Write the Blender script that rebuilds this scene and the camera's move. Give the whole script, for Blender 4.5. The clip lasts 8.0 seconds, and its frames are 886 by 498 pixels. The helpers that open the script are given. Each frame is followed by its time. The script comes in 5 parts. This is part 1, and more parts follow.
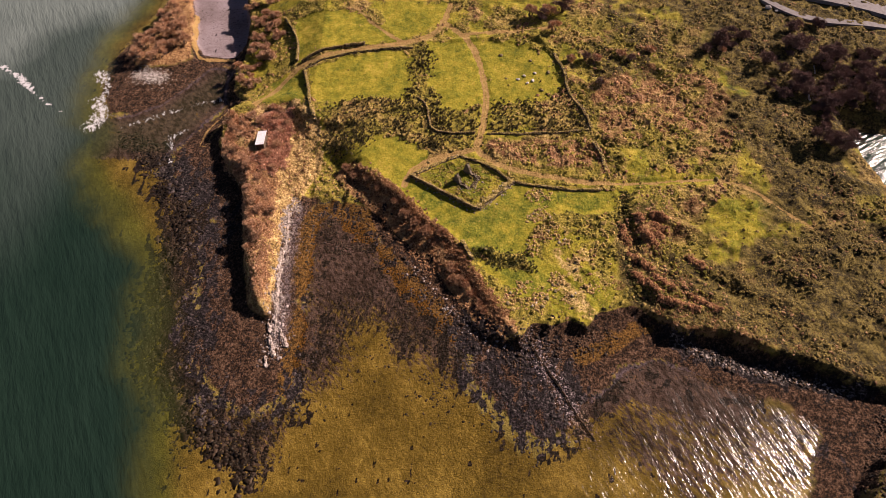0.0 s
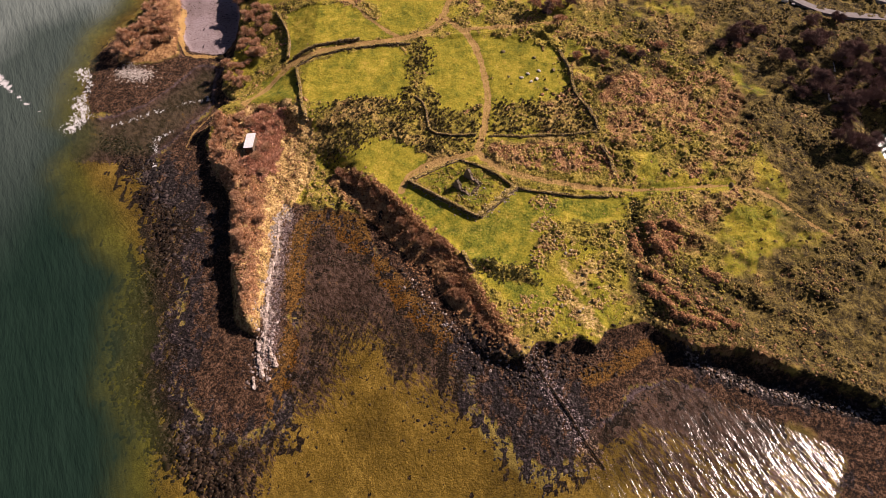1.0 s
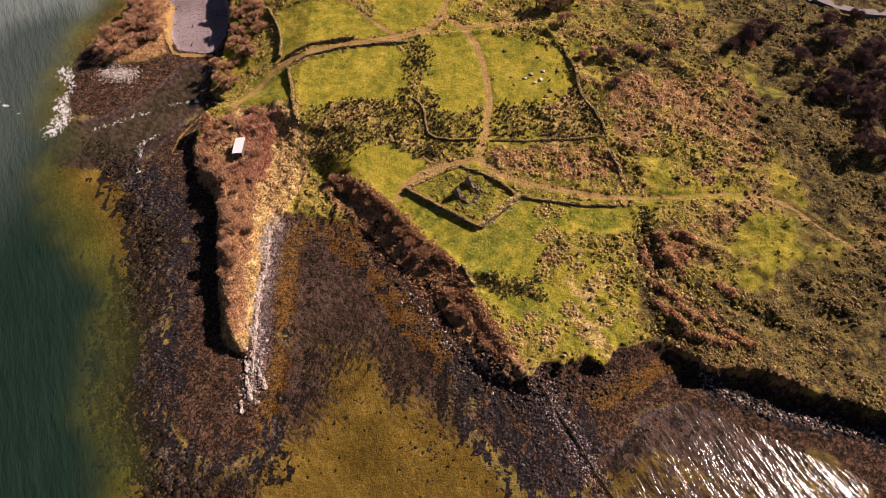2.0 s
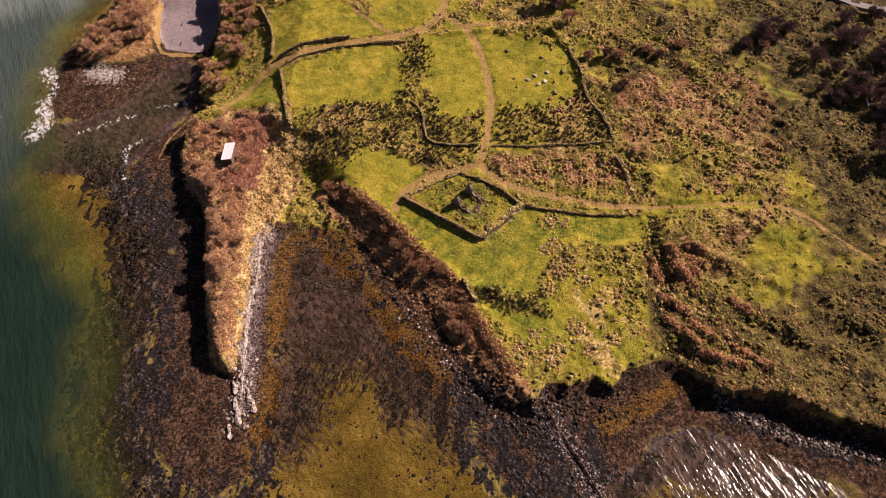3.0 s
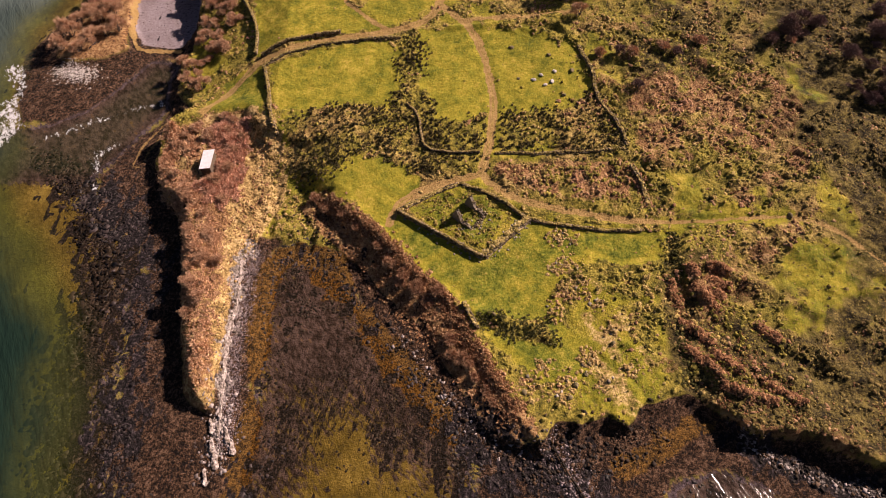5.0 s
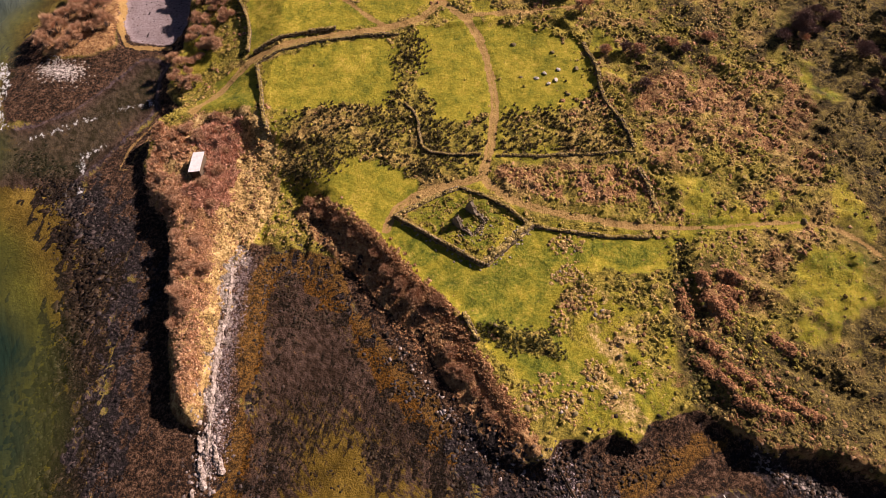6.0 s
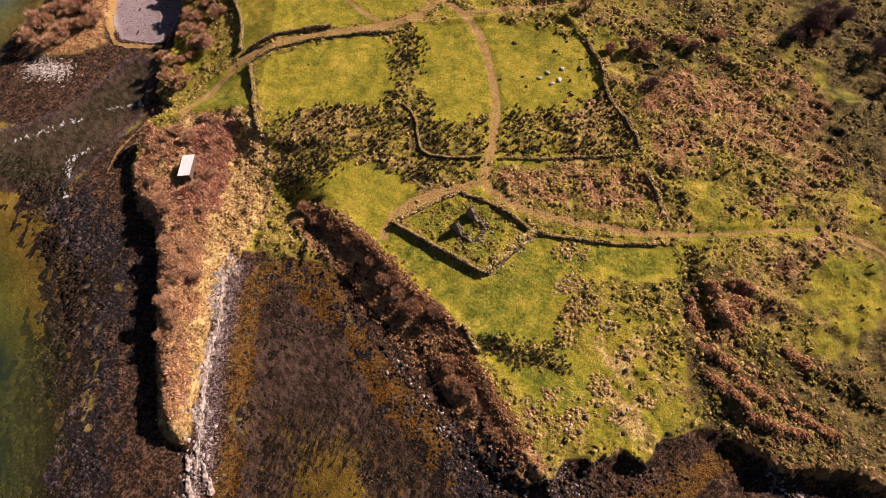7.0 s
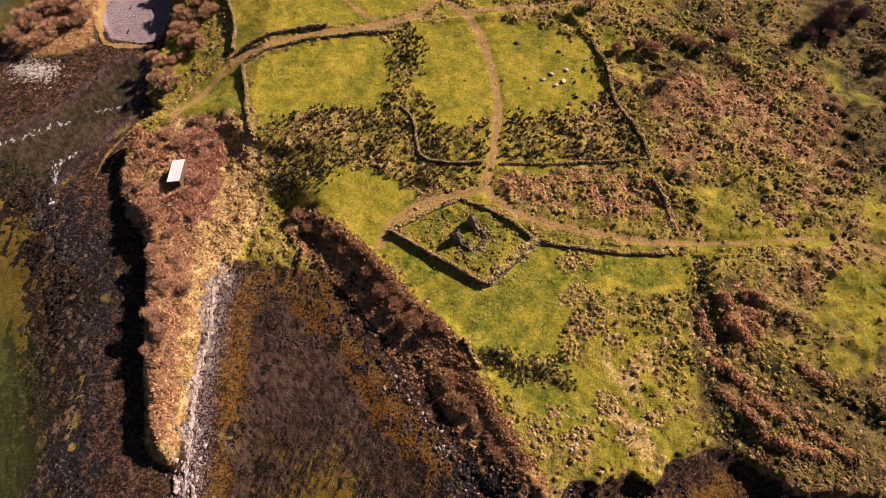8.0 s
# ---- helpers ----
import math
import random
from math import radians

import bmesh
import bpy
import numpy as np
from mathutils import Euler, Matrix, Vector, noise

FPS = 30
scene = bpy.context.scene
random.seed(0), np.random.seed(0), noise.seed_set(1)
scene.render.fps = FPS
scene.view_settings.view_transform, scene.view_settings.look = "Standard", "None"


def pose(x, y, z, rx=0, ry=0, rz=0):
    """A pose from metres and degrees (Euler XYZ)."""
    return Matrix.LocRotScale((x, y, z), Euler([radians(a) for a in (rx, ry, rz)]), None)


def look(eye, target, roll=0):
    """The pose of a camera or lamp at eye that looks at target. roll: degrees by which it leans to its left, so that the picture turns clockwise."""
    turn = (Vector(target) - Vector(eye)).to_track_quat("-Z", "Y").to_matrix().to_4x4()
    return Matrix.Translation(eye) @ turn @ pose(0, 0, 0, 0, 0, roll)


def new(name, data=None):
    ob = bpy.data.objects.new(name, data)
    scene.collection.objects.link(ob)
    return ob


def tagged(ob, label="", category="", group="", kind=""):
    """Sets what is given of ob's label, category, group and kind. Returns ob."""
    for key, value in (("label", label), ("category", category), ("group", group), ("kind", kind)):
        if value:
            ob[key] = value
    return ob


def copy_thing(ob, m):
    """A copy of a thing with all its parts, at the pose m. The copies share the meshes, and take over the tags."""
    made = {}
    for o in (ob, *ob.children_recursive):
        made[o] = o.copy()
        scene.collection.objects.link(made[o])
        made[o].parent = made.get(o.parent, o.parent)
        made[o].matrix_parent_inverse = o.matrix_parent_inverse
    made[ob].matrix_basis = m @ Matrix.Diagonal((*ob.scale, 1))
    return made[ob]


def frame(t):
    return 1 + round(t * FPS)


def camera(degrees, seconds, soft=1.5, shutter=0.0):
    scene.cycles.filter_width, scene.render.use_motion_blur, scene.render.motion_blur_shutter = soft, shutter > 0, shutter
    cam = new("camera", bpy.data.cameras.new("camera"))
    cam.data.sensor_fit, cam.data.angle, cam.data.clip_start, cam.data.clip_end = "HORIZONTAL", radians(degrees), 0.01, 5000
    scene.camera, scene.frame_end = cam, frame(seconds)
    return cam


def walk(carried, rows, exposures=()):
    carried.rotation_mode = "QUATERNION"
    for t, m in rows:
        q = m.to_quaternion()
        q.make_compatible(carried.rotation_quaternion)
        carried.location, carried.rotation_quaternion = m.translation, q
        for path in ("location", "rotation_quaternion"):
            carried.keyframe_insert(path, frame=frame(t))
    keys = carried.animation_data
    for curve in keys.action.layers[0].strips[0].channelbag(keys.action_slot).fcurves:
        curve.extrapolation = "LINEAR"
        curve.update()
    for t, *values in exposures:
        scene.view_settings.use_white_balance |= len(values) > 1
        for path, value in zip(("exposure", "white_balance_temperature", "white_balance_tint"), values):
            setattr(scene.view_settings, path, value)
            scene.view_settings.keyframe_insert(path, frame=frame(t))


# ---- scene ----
cam = camera(70, 8.0, soft=0.5)
PATH = [
    (0, look((-3.35, -112.64, 118.20), (-4.59, -51.19, 39.32), 0.18)),
    (0.5, look((-3.49, -108.04, 116.32), (-4.64, -47.26, 36.91), 0.17)),
    (1, look((-3.61, -103.71, 114.52), (-4.68, -43.60, 34.61), 0.20)),
    (1.5, look((-3.69, -99.65, 112.79), (-4.69, -40.08, 32.48), 0.24)),
    (3, look((-3.82, -88.90, 107.99), (-4.70, -30.56, 26.78), 0.27)),
    (3.5, look((-3.83, -85.74, 106.51), (-4.71, -27.80, 25.01), 0.26)),
    (4, look((-3.82, -82.77, 105.07), (-4.68, -25.22, 23.30), 0.29)),
    (4.5, look((-3.81, -79.98, 103.68), (-4.62, -22.87, 21.59), 0.29)),
    (6, look((-3.74, -72.46, 99.72), (-4.50, -16.70, 16.71), 0.26)),
    (6.5, look((-3.72, -70.19, 98.45), (-4.48, -14.80, 15.19), 0.26)),
    (7, look((-3.70, -68.02, 97.21), (-4.45, -12.96, 13.73), 0.26)),
    (7.5, look((-3.69, -65.92, 95.98), (-4.44, -11.11, 12.35), 0.24)),
    (8, look((-3.69, -63.89, 94.76), (-4.45, -9.24, 11.03), 0.24)),
]
# the film's constant grade: one exposure and a slightly magenta white balance
walk(cam, PATH, [(0, 0.60, 6500, 30), (8, 0.60, 6500, 30)])

# ---- light: a low spring sun from ahead and to the right, clear sky ----
SUN_EL, SUN_AZ = radians(36), radians(61)
to_sun = Vector((math.sin(SUN_AZ) * math.cos(SUN_EL), math.cos(SUN_AZ) * math.cos(SUN_EL), math.sin(SUN_EL)))
sun = new("sun", bpy.data.lights.new("sun", "SUN"))
sun.data.energy, sun.data.angle, sun.data.color = 5.55, radians(0.5), (1.0, 0.85, 0.66)
sun.matrix_world = look(to_sun * 400, (0, 0, 0))
world = bpy.data.worlds.new("sky")
world.use_nodes = True
scene.world = world
sky = world.node_tree.nodes.new("ShaderNodeTexSky")
sky.sky_type, sky.sun_disc = "NISHITA", False
sky.sun_elevation, sky.sun_rotation = SUN_EL, SUN_AZ
background = world.node_tree.nodes["Background"]
background.inputs["Strength"].default_value = 0.023
world.node_tree.links.new(sky.outputs["Color"], background.inputs["Color"])


# ---- material helpers ----
class Nodes:
    """A small builder for node materials."""

    def __init__(self, name):
        self.mat = bpy.data.materials.new(name)
        self.mat.use_nodes = True
        self.tree = self.mat.node_tree
        self.bsdf = self.tree.nodes["Principled BSDF"]
        self.out = self.tree.nodes["Material Output"]
        self.where = self.add("ShaderNodeTexCoord").outputs["Object"]

    def add(self, kind, **values):
        node = self.tree.nodes.new(kind)
        for key, value in values.items():
            node.inputs[key.replace("_", " ")].default_value = value
        return node

    def link(self, a, b):
        self.tree.links.new(a, b)

    def noise(self, size, detail=4.0, rough=0.6, stretch=None):
        node = self.add("ShaderNodeTexNoise", Scale=1.0 / size, Detail=detail, Roughness=rough)
        if stretch:
            mapping = self.add("ShaderNodeMapping")
            mapping.vector_type = "TEXTURE"
            mapping.inputs["Scale"].default_value = stretch[:3]
            mapping.inputs["Rotation"].default_value = (0, 0, radians(stretch[3]))
            self.link(self.where, mapping.inputs["Vector"])
            self.link(mapping.outputs["Vector"], node.inputs["Vector"])
        else:
            self.link(self.where, node.inputs["Vector"])
        return node.outputs["Fac"]

    def ramp(self, value, stops):
        node = self.add("ShaderNodeValToRGB")
        while len(node.color_ramp.elements) < len(stops):
            node.color_ramp.elements.new(0.5)
        for element, (at, colour) in zip(node.color_ramp.elements, stops):
            element.position, element.color = at, (*colour, 1)
        self.link(value, node.inputs["Fac"])
        return node.outputs["Color"]

    def sharpen(self, value, k):
        """Spreads a value about its middle, 0.5."""
        return self.math("ADD", self.math("MULTIPLY", self.math("SUBTRACT", value, 0.5), k), 0.5)

    def math(self, kind, a, b):
        node = self.add("ShaderNodeMath")
        node.operation = kind
        for socket, value in zip(node.inputs, (a, b)):
            if isinstance(value, (int, float)):
                socket.default_value = value
            else:
                self.link(value, socket)
        return node.outputs[0]

    def range(self, value, low, high):
        node = self.add("ShaderNodeMapRange", From_Min=low, From_Max=high)
        node.interpolation_type = "SMOOTHSTEP"
        self.link(value, node.inputs["Value"])
        return node.outputs["Result"]

    def mix(self, fac, a, b, kind="MIX"):
        node = self.add("ShaderNodeMix")
        node.data_type, node.blend_type = "RGBA", kind
        for socket, value in ((node.inputs[0], fac), (node.inputs[6], a), (node.inputs[7], b)):
            if isinstance(value, (int, float)):
                socket.default_value = value
            elif isinstance(value, tuple):
                socket.default_value = (*value, 1)
            else:
                self.link(value, socket)
        return node.outputs[2]

    def attribute(self, name):
        node = self.add("ShaderNodeAttribute")
        node.attribute_name = name
        split = self.add("ShaderNodeSeparateColor")
        self.link(node.outputs["Color"], split.inputs["Color"])
        return (*split.outputs, node.outputs["Alpha"])

    def bump(self, height, strength, distance):
        node = self.add("ShaderNodeBump", Strength=strength, Distance=distance)
        self.link(height, node.inputs["Height"])
        return node.outputs["Normal"]

    def done(self, colour, rough=0.9, normal=None, metal=0.0):
        if isinstance(colour, tuple):
            self.bsdf.inputs["Base Color"].default_value = (*colour, 1)
        else:
            self.link(colour, self.bsdf.inputs["Base Color"])
        if isinstance(rough, float):
            self.bsdf.inputs["Roughness"].default_value = rough
        else:
            self.link(rough, self.bsdf.inputs["Roughness"])
        self.bsdf.inputs["Metallic"].default_value = metal
        self.bsdf.inputs["Specular IOR Level"].default_value = 0.25
        if normal:
            self.link(normal, self.bsdf.inputs["Normal"])
        return self.mat


def ground_material():
    n = Nodes("ground_cover")
    big, mid, fine, grit = n.noise(14.0), n.noise(2.2, 5, 0.65), n.noise(0.55, 5, 0.7), n.noise(0.16, 3, 0.7)
    rough_mix = n.sharpen(n.math("ADD", n.math("MULTIPLY", mid, 0.5), n.math("MULTIPLY", n.math("ADD", n.math("MULTIPLY", fine, 0.6), n.math("MULTIPLY", grit, 0.4)), 0.5)), 1.75)
    heath = n.ramp(rough_mix, [(0.28, (0.030, 0.018, 0.008)), (0.41, (0.125, 0.080, 0.028)), (0.54, (0.290, 0.195, 0.060)), (0.68, (0.54, 0.39, 0.145))])
    heath = n.mix(n.range(big, 0.40, 0.56), heath, n.ramp(rough_mix, [(0.30, (0.036, 0.034, 0.008)), (0.44, (0.150, 0.130, 0.018)), (0.64, (0.38, 0.300, 0.052))]))
    green = n.ramp(n.sharpen(n.math("ADD", n.math("MULTIPLY", n.noise(8.0, 5, 0.65), 0.5), n.math("MULTIPLY", rough_mix, 0.5)), 1.15), [(0.33, (0.095, 0.112, 0.010)), (0.45, (0.200, 0.192, 0.015)), (0.57, (0.330, 0.278, 0.026)), (0.70, (0.50, 0.365, 0.065))])
    green = n.mix(n.range(n.noise(0.3, 5, 0.75), 0.56, 0.72), green, (0.10, 0.095, 0.012))
    bracken = n.ramp(rough_mix, [(0.32, (0.075, 0.034, 0.016)), (0.44, (0.20, 0.100, 0.042)), (0.55, (0.33, 0.185, 0.080)), (0.66, (0.45, 0.29, 0.135))])
    straw_c = n.ramp(rough_mix, [(0.34, (0.10, 0.064, 0.022)), (0.46, (0.30, 0.195, 0.070)), (0.58, (0.50, 0.345, 0.140)), (0.68, (0.66, 0.49, 0.23))])
    lush = n.ramp(rough_mix, [(0.33, (0.060, 0.082, 0.008)), (0.47, (0.135, 0.152, 0.013)), (0.60, (0.235, 0.225, 0.022)), (0.72, (0.38, 0.305, 0.048))])
    tan = n.ramp(n.math("ADD", n.math("MULTIPLY", mid, 0.4), n.math("MULTIPLY", grit, 0.6)), [(0.35, (0.24, 0.145, 0.045)), (0.6, (0.42, 0.275, 0.105))])
    stone = n.ramp(n.math("ADD", n.math("MULTIPLY", mid, 0.35), n.math("MULTIPLY", fine, 0.65)), [(0.36, (0.045, 0.036, 0.030)), (0.48, (0.20, 0.165, 0.14)), (0.60, (0.44, 0.39, 0.35)), (0.70, (0.60, 0.56, 0.52))])
    speck = n.sharpen(n.math("ADD", n.math("MULTIPLY", fine, 0.5), n.math("MULTIPLY", grit, 0.5)), 1.7)
    speck = n.math("ADD", speck, n.math("MULTIPLY", n.math("SUBTRACT", mid, 0.5), 0.5))
    pebble = n.ramp(speck, [(0.38, (0.004, 0.002, 0.002)), (0.48, (0.026, 0.013, 0.007)), (0.57, (0.078, 0.040, 0.019)), (0.68, (0.17, 0.105, 0.070))])
    amber_c = n.ramp(speck, [(0.36, (0.018, 0.010, 0.003)), (0.48, (0.080, 0.041, 0.009)), (0.62, (0.190, 0.098, 0.020))])
    # violet upper stops of weed and mud: sky sheen on wet ground, painted in
    weed = n.ramp(fine, [(0.38, (0.003, 0.002, 0.002)), (0.52, (0.014, 0.010, 0.010)), (0.68, (0.080, 0.060, 0.066))])
    streak = n.noise(1.0, 5, 0.7, (0.9, 1.8, 1.0, 35))
    mud = n.ramp(n.math("ADD", n.math("MULTIPLY", big, 0.35), n.math("MULTIPLY", streak, 0.65)), [(0.36, (0.010, 0.006, 0.006)), (0.46, (0.044, 0.029, 0.028)), (0.56, (0.112, 0.082, 0.092)), (0.67, (0.17, 0.10, 0.030))])
    # lagoon silt; its lilac cast is reflected sky painted into the colour
    silt_sky_c = n.ramp(n.math("ADD", n.math("MULTIPLY", big, 0.5), n.math("MULTIPLY", fine, 0.5)), [(0.36, (0.13, 0.095, 0.095)), (0.5, (0.27, 0.22, 0.235)), (0.62, (0.36, 0.31, 0.34))])
    sand = n.ramp(n.math("ADD", n.math("MULTIPLY", big, 0.6), n.math("MULTIPLY", streak, 0.4)), [(0.36, (0.082, 0.062, 0.012)), (0.50, (0.180, 0.137, 0.028)), (0.64, (0.36, 0.280, 0.075))])
    wavelet = n.sharpen(n.noise(0.3, 3, 0.6, (2.6, 0.8, 1.0, 10)), 1.6)
    sand = n.mix(n.range(wavelet, 0.35, 0.65), n.mix(0.24, sand, (0.03, 0.02, 0.005)), sand)
    # dark ground colour, for dark growth and for shade painted on the moor
    dark_turf = n.ramp(rough_mix, [(0.34, (0.012, 0.009, 0.004)), (0.48, (0.068, 0.051, 0.016)), (0.64, (0.19, 0.145, 0.038))])
    height = n.math("ADD", n.math("MULTIPLY", fine, 0.7), n.math("MULTIPLY", grit, 0.3))
    g, br, tr, ro = n.attribute("cover_land")
    pe, we, mu, sa = n.attribute("cover_shore")
    am, st, pa, da = n.attribute("cover_extra")
    ragged = n.math("MULTIPLY", n.math("SUBTRACT", fine, 0.5), 0.9)
    flecked = n.math("MULTIPLY", n.math("SUBTRACT", n.noise(0.8, 5, 0.65, (0.7, 2.0, 1.0, 40)), 0.5), 2.2)
    combed = n.math("MULTIPLY", n.math("SUBTRACT", n.noise(0.6, 5, 0.7, (0.8, 2.6, 1.0, -14)), 0.5), 1.9)
    lu = n.attribute("cover_more")[0]
    colour = heath
    green = n.mix(n.range(n.math("ADD", lu, n.math("MULTIPLY", n.math("SUBTRACT", n.noise(6.0, 5, 0.7), 0.5), 2.2)), 0.35, 0.75), green, lush)
    for amount, layer in ((g, green), (br, bracken), (st, straw_c), (da, dark_turf), (sa, sand), (mu, mud), (pe, pebble), (am, amber_c), (pa, silt_sky_c), (we, weed), (ro, stone), (tr, tan)):
        colour = n.mix(n.range(n.math("ADD", amount, flecked if layer is mud else combed if layer is weed else ragged), 0.32, 0.68), colour, layer)
    wet = n.math("MAXIMUM", n.math("MAXIMUM", mu, we), 0.0)
    rough = n.math("SUBTRACT", 1.0, n.math("MULTIPLY", wet, 0.05))
    return n.done(colour, rough, n.bump(n.math("MULTIPLY", height, n.math("SUBTRACT", 1.0, n.math("MULTIPLY", g, 0.55))), 1.0, 0.60))


def water_material(name, turn, rise=0.5):
    """Rippled water; the waves' crests lie across the heading turn, in degrees."""
    n = Nodes(name)
    deep, foam_glint, silt_sheen, calm = n.attribute("water_state")
    swell = n.sharpen(n.noise(2.0, 3, 0.5, (1.0, 5.5, 1.0, turn)), 1.3)
    ripple = n.noise(0.7, 3, 0.6, (1.0, 5.0, 1.0, turn - 8))
    chop = n.math("ADD", n.math("MULTIPLY", swell, 0.66), n.math("MULTIPLY", ripple, 0.34))
    wind = n.math("SUBTRACT", 1.0, n.math("MULTIPLY", calm, 0.72))
    normal = n.bump(n.math("MULTIPLY", chop, wind), 1.0, rise)
    body = n.mix(n.noise(9.0, 4), (0.006, 0.017, 0.012), (0.013, 0.029, 0.021))
    body = n.mix(n.range(deep, 0.35, 0.98), (0.056, 0.064, 0.020), body)
    # pale swirls and grey-blue sky reflection, both put into the water's body colour
    body = n.mix(silt_sheen, body, (0.17, 0.21, 0.20))
    murk = n.add("ShaderNodeBsdfDiffuse")
    n.link(body, murk.inputs["Color"])
    n.link(normal, murk.inputs["Normal"])
    clear = n.add("ShaderNodeBsdfTransparent")
    n.link(n.mix(n.range(deep, 0.0, 0.45), (0.80, 0.71, 0.52), (0.46, 0.58, 0.28)), clear.inputs["Color"])
    gloss = n.add("ShaderNodeBsdfGlossy", Roughness=0.17)
    n.link(normal, gloss.inputs["Normal"])
    white = n.add("ShaderNodeBsdfDiffuse", Color=(0.52, 0.53, 0.56, 1))
    fresnel = n.add("ShaderNodeFresnel", IOR=1.33)
    n.link(normal, fresnel.inputs["Normal"])

    def blend(fac, a, b):
        node = n.add("ShaderNodeMixShader")
        n.link(fac, node.inputs[0])
        n.link(a, node.inputs[1])
        n.link(b, node.inputs[2])
        return node.outputs[0]

    under = blend(deep, clear.outputs[0], murk.outputs[0])
    top = blend(fresnel.outputs[0], under, gloss.outputs[0])
    # white flecks: foam on the open sea, painted sun glints in the inlet
    crest = n.range(n.math("ADD", n.math("MULTIPLY", foam_glint, 0.42), n.math("MULTIPLY", n.noise(1.0, 6, 0.85, (1.0, 2.0, 1.0, 25)), 1.15)), 0.95, 1.0)
    n.link(blend(crest, top, white.outputs[0]), n.out.inputs["Surface"])
    return n.mat


def island_material(name, stops, grain=0.3, rough=0.95):
    """A colour for each joined piece, with a finer grain over it."""
    n = Nodes(name)
    island = n.add("ShaderNodeNewGeometry").outputs["Random Per Island"]
    fine = n.noise(grain, 4, 0.7)
    value = n.math("ADD", n.math("MULTIPLY", island, 0.72), n.math("MULTIPLY", fine, 0.28))
    return n.done(n.ramp(value, stops), rough, n.bump(fine, 0.5, grain * 0.3))


GROUND = ground_material()
WATER = water_material("sea_water", 30)
POND_WATER = water_material("pond_water", -56, 0.75)
# the lilac-grey top stop stands in for sky reflected off the wet fringe
WEED = island_material("wet_seaweed", [(0.1, (0.006, 0.005, 0.005)), (0.6, (0.026, 0.019, 0.017)), (0.95, (0.085, 0.064, 0.062))], 0.3, 0.5)
BRACKEN = island_material("dead_bracken", [(0.1, (0.13, 0.058, 0.028)), (0.5, (0.32, 0.168, 0.080)), (0.9, (0.56, 0.36, 0.19))])
SCRUBBY = island_material("low_scrub", [(0.1, (0.27, 0.145, 0.080)), (0.5, (0.54, 0.320, 0.185)), (0.9, (0.76, 0.52, 0.32))])
MOSSY = island_material("mossy_stone", [(0.1, (0.06, 0.050, 0.018)), (0.45, (0.11, 0.088, 0.034)), (0.9, (0.20, 0.16, 0.085))], 0.25)
BRAMBLE = island_material("bramble_leaves", [(0.1, (0.030, 0.030, 0.008)), (0.5, (0.075, 0.072, 0.018)), (0.9, (0.16, 0.14, 0.040))])
SHINGLE = island_material("grey_shingle", [(0.1, (0.05, 0.038, 0.040)), (0.5, (0.165, 0.127, 0.130)), (0.9, (0.38, 0.315, 0.325))], 0.2)
RUSTY = island_material("rust_heather", [(0.1, (0.11, 0.048, 0.026)), (0.5, (0.250, 0.116, 0.052)), (0.9, (0.43, 0.235, 0.115))])
RUSH = island_material("rush_blades", [(0.1, (0.022, 0.019, 0.008)), (0.5, (0.065, 0.052, 0.018)), (0.9, (0.165, 0.128, 0.045))])
TUSSOCK = island_material("tussock_grass", [(0.1, (0.10, 0.080, 0.020)), (0.5, (0.22, 0.165, 0.038)), (0.9, (0.40, 0.29, 0.085))])
HEATHER = island_material("heather_and_bracken", [(0.1, (0.10, 0.052, 0.026)), (0.5, (0.24, 0.132, 0.066)), (0.9, (0.40, 0.25, 0.13))])
TWIG = island_material("bare_twigs", [(0.1, (0.26, 0.142, 0.084)), (0.5, (0.48, 0.285, 0.172)), (0.9, (0.67, 0.45, 0.29))], 0.5)
TWIG_DARK = island_material("dark_twigs", [(0.1, (0.085, 0.052, 0.048)), (0.5, (0.175, 0.108, 0.096)), (0.9, (0.28, 0.18, 0.155))], 0.5)
TWIG_RUST = island_material("rusty_twigs", [(0.1, (0.20, 0.10, 0.055)), (0.5, (0.36, 0.20, 0.115)), (0.9, (0.52, 0.33, 0.20))], 0.5)
PURPLE = island_material("purple_scrub", [(0.1, (0.28, 0.138, 0.092)), (0.5, (0.56, 0.310, 0.205)), (0.9, (0.74, 0.48, 0.34))], 0.5)


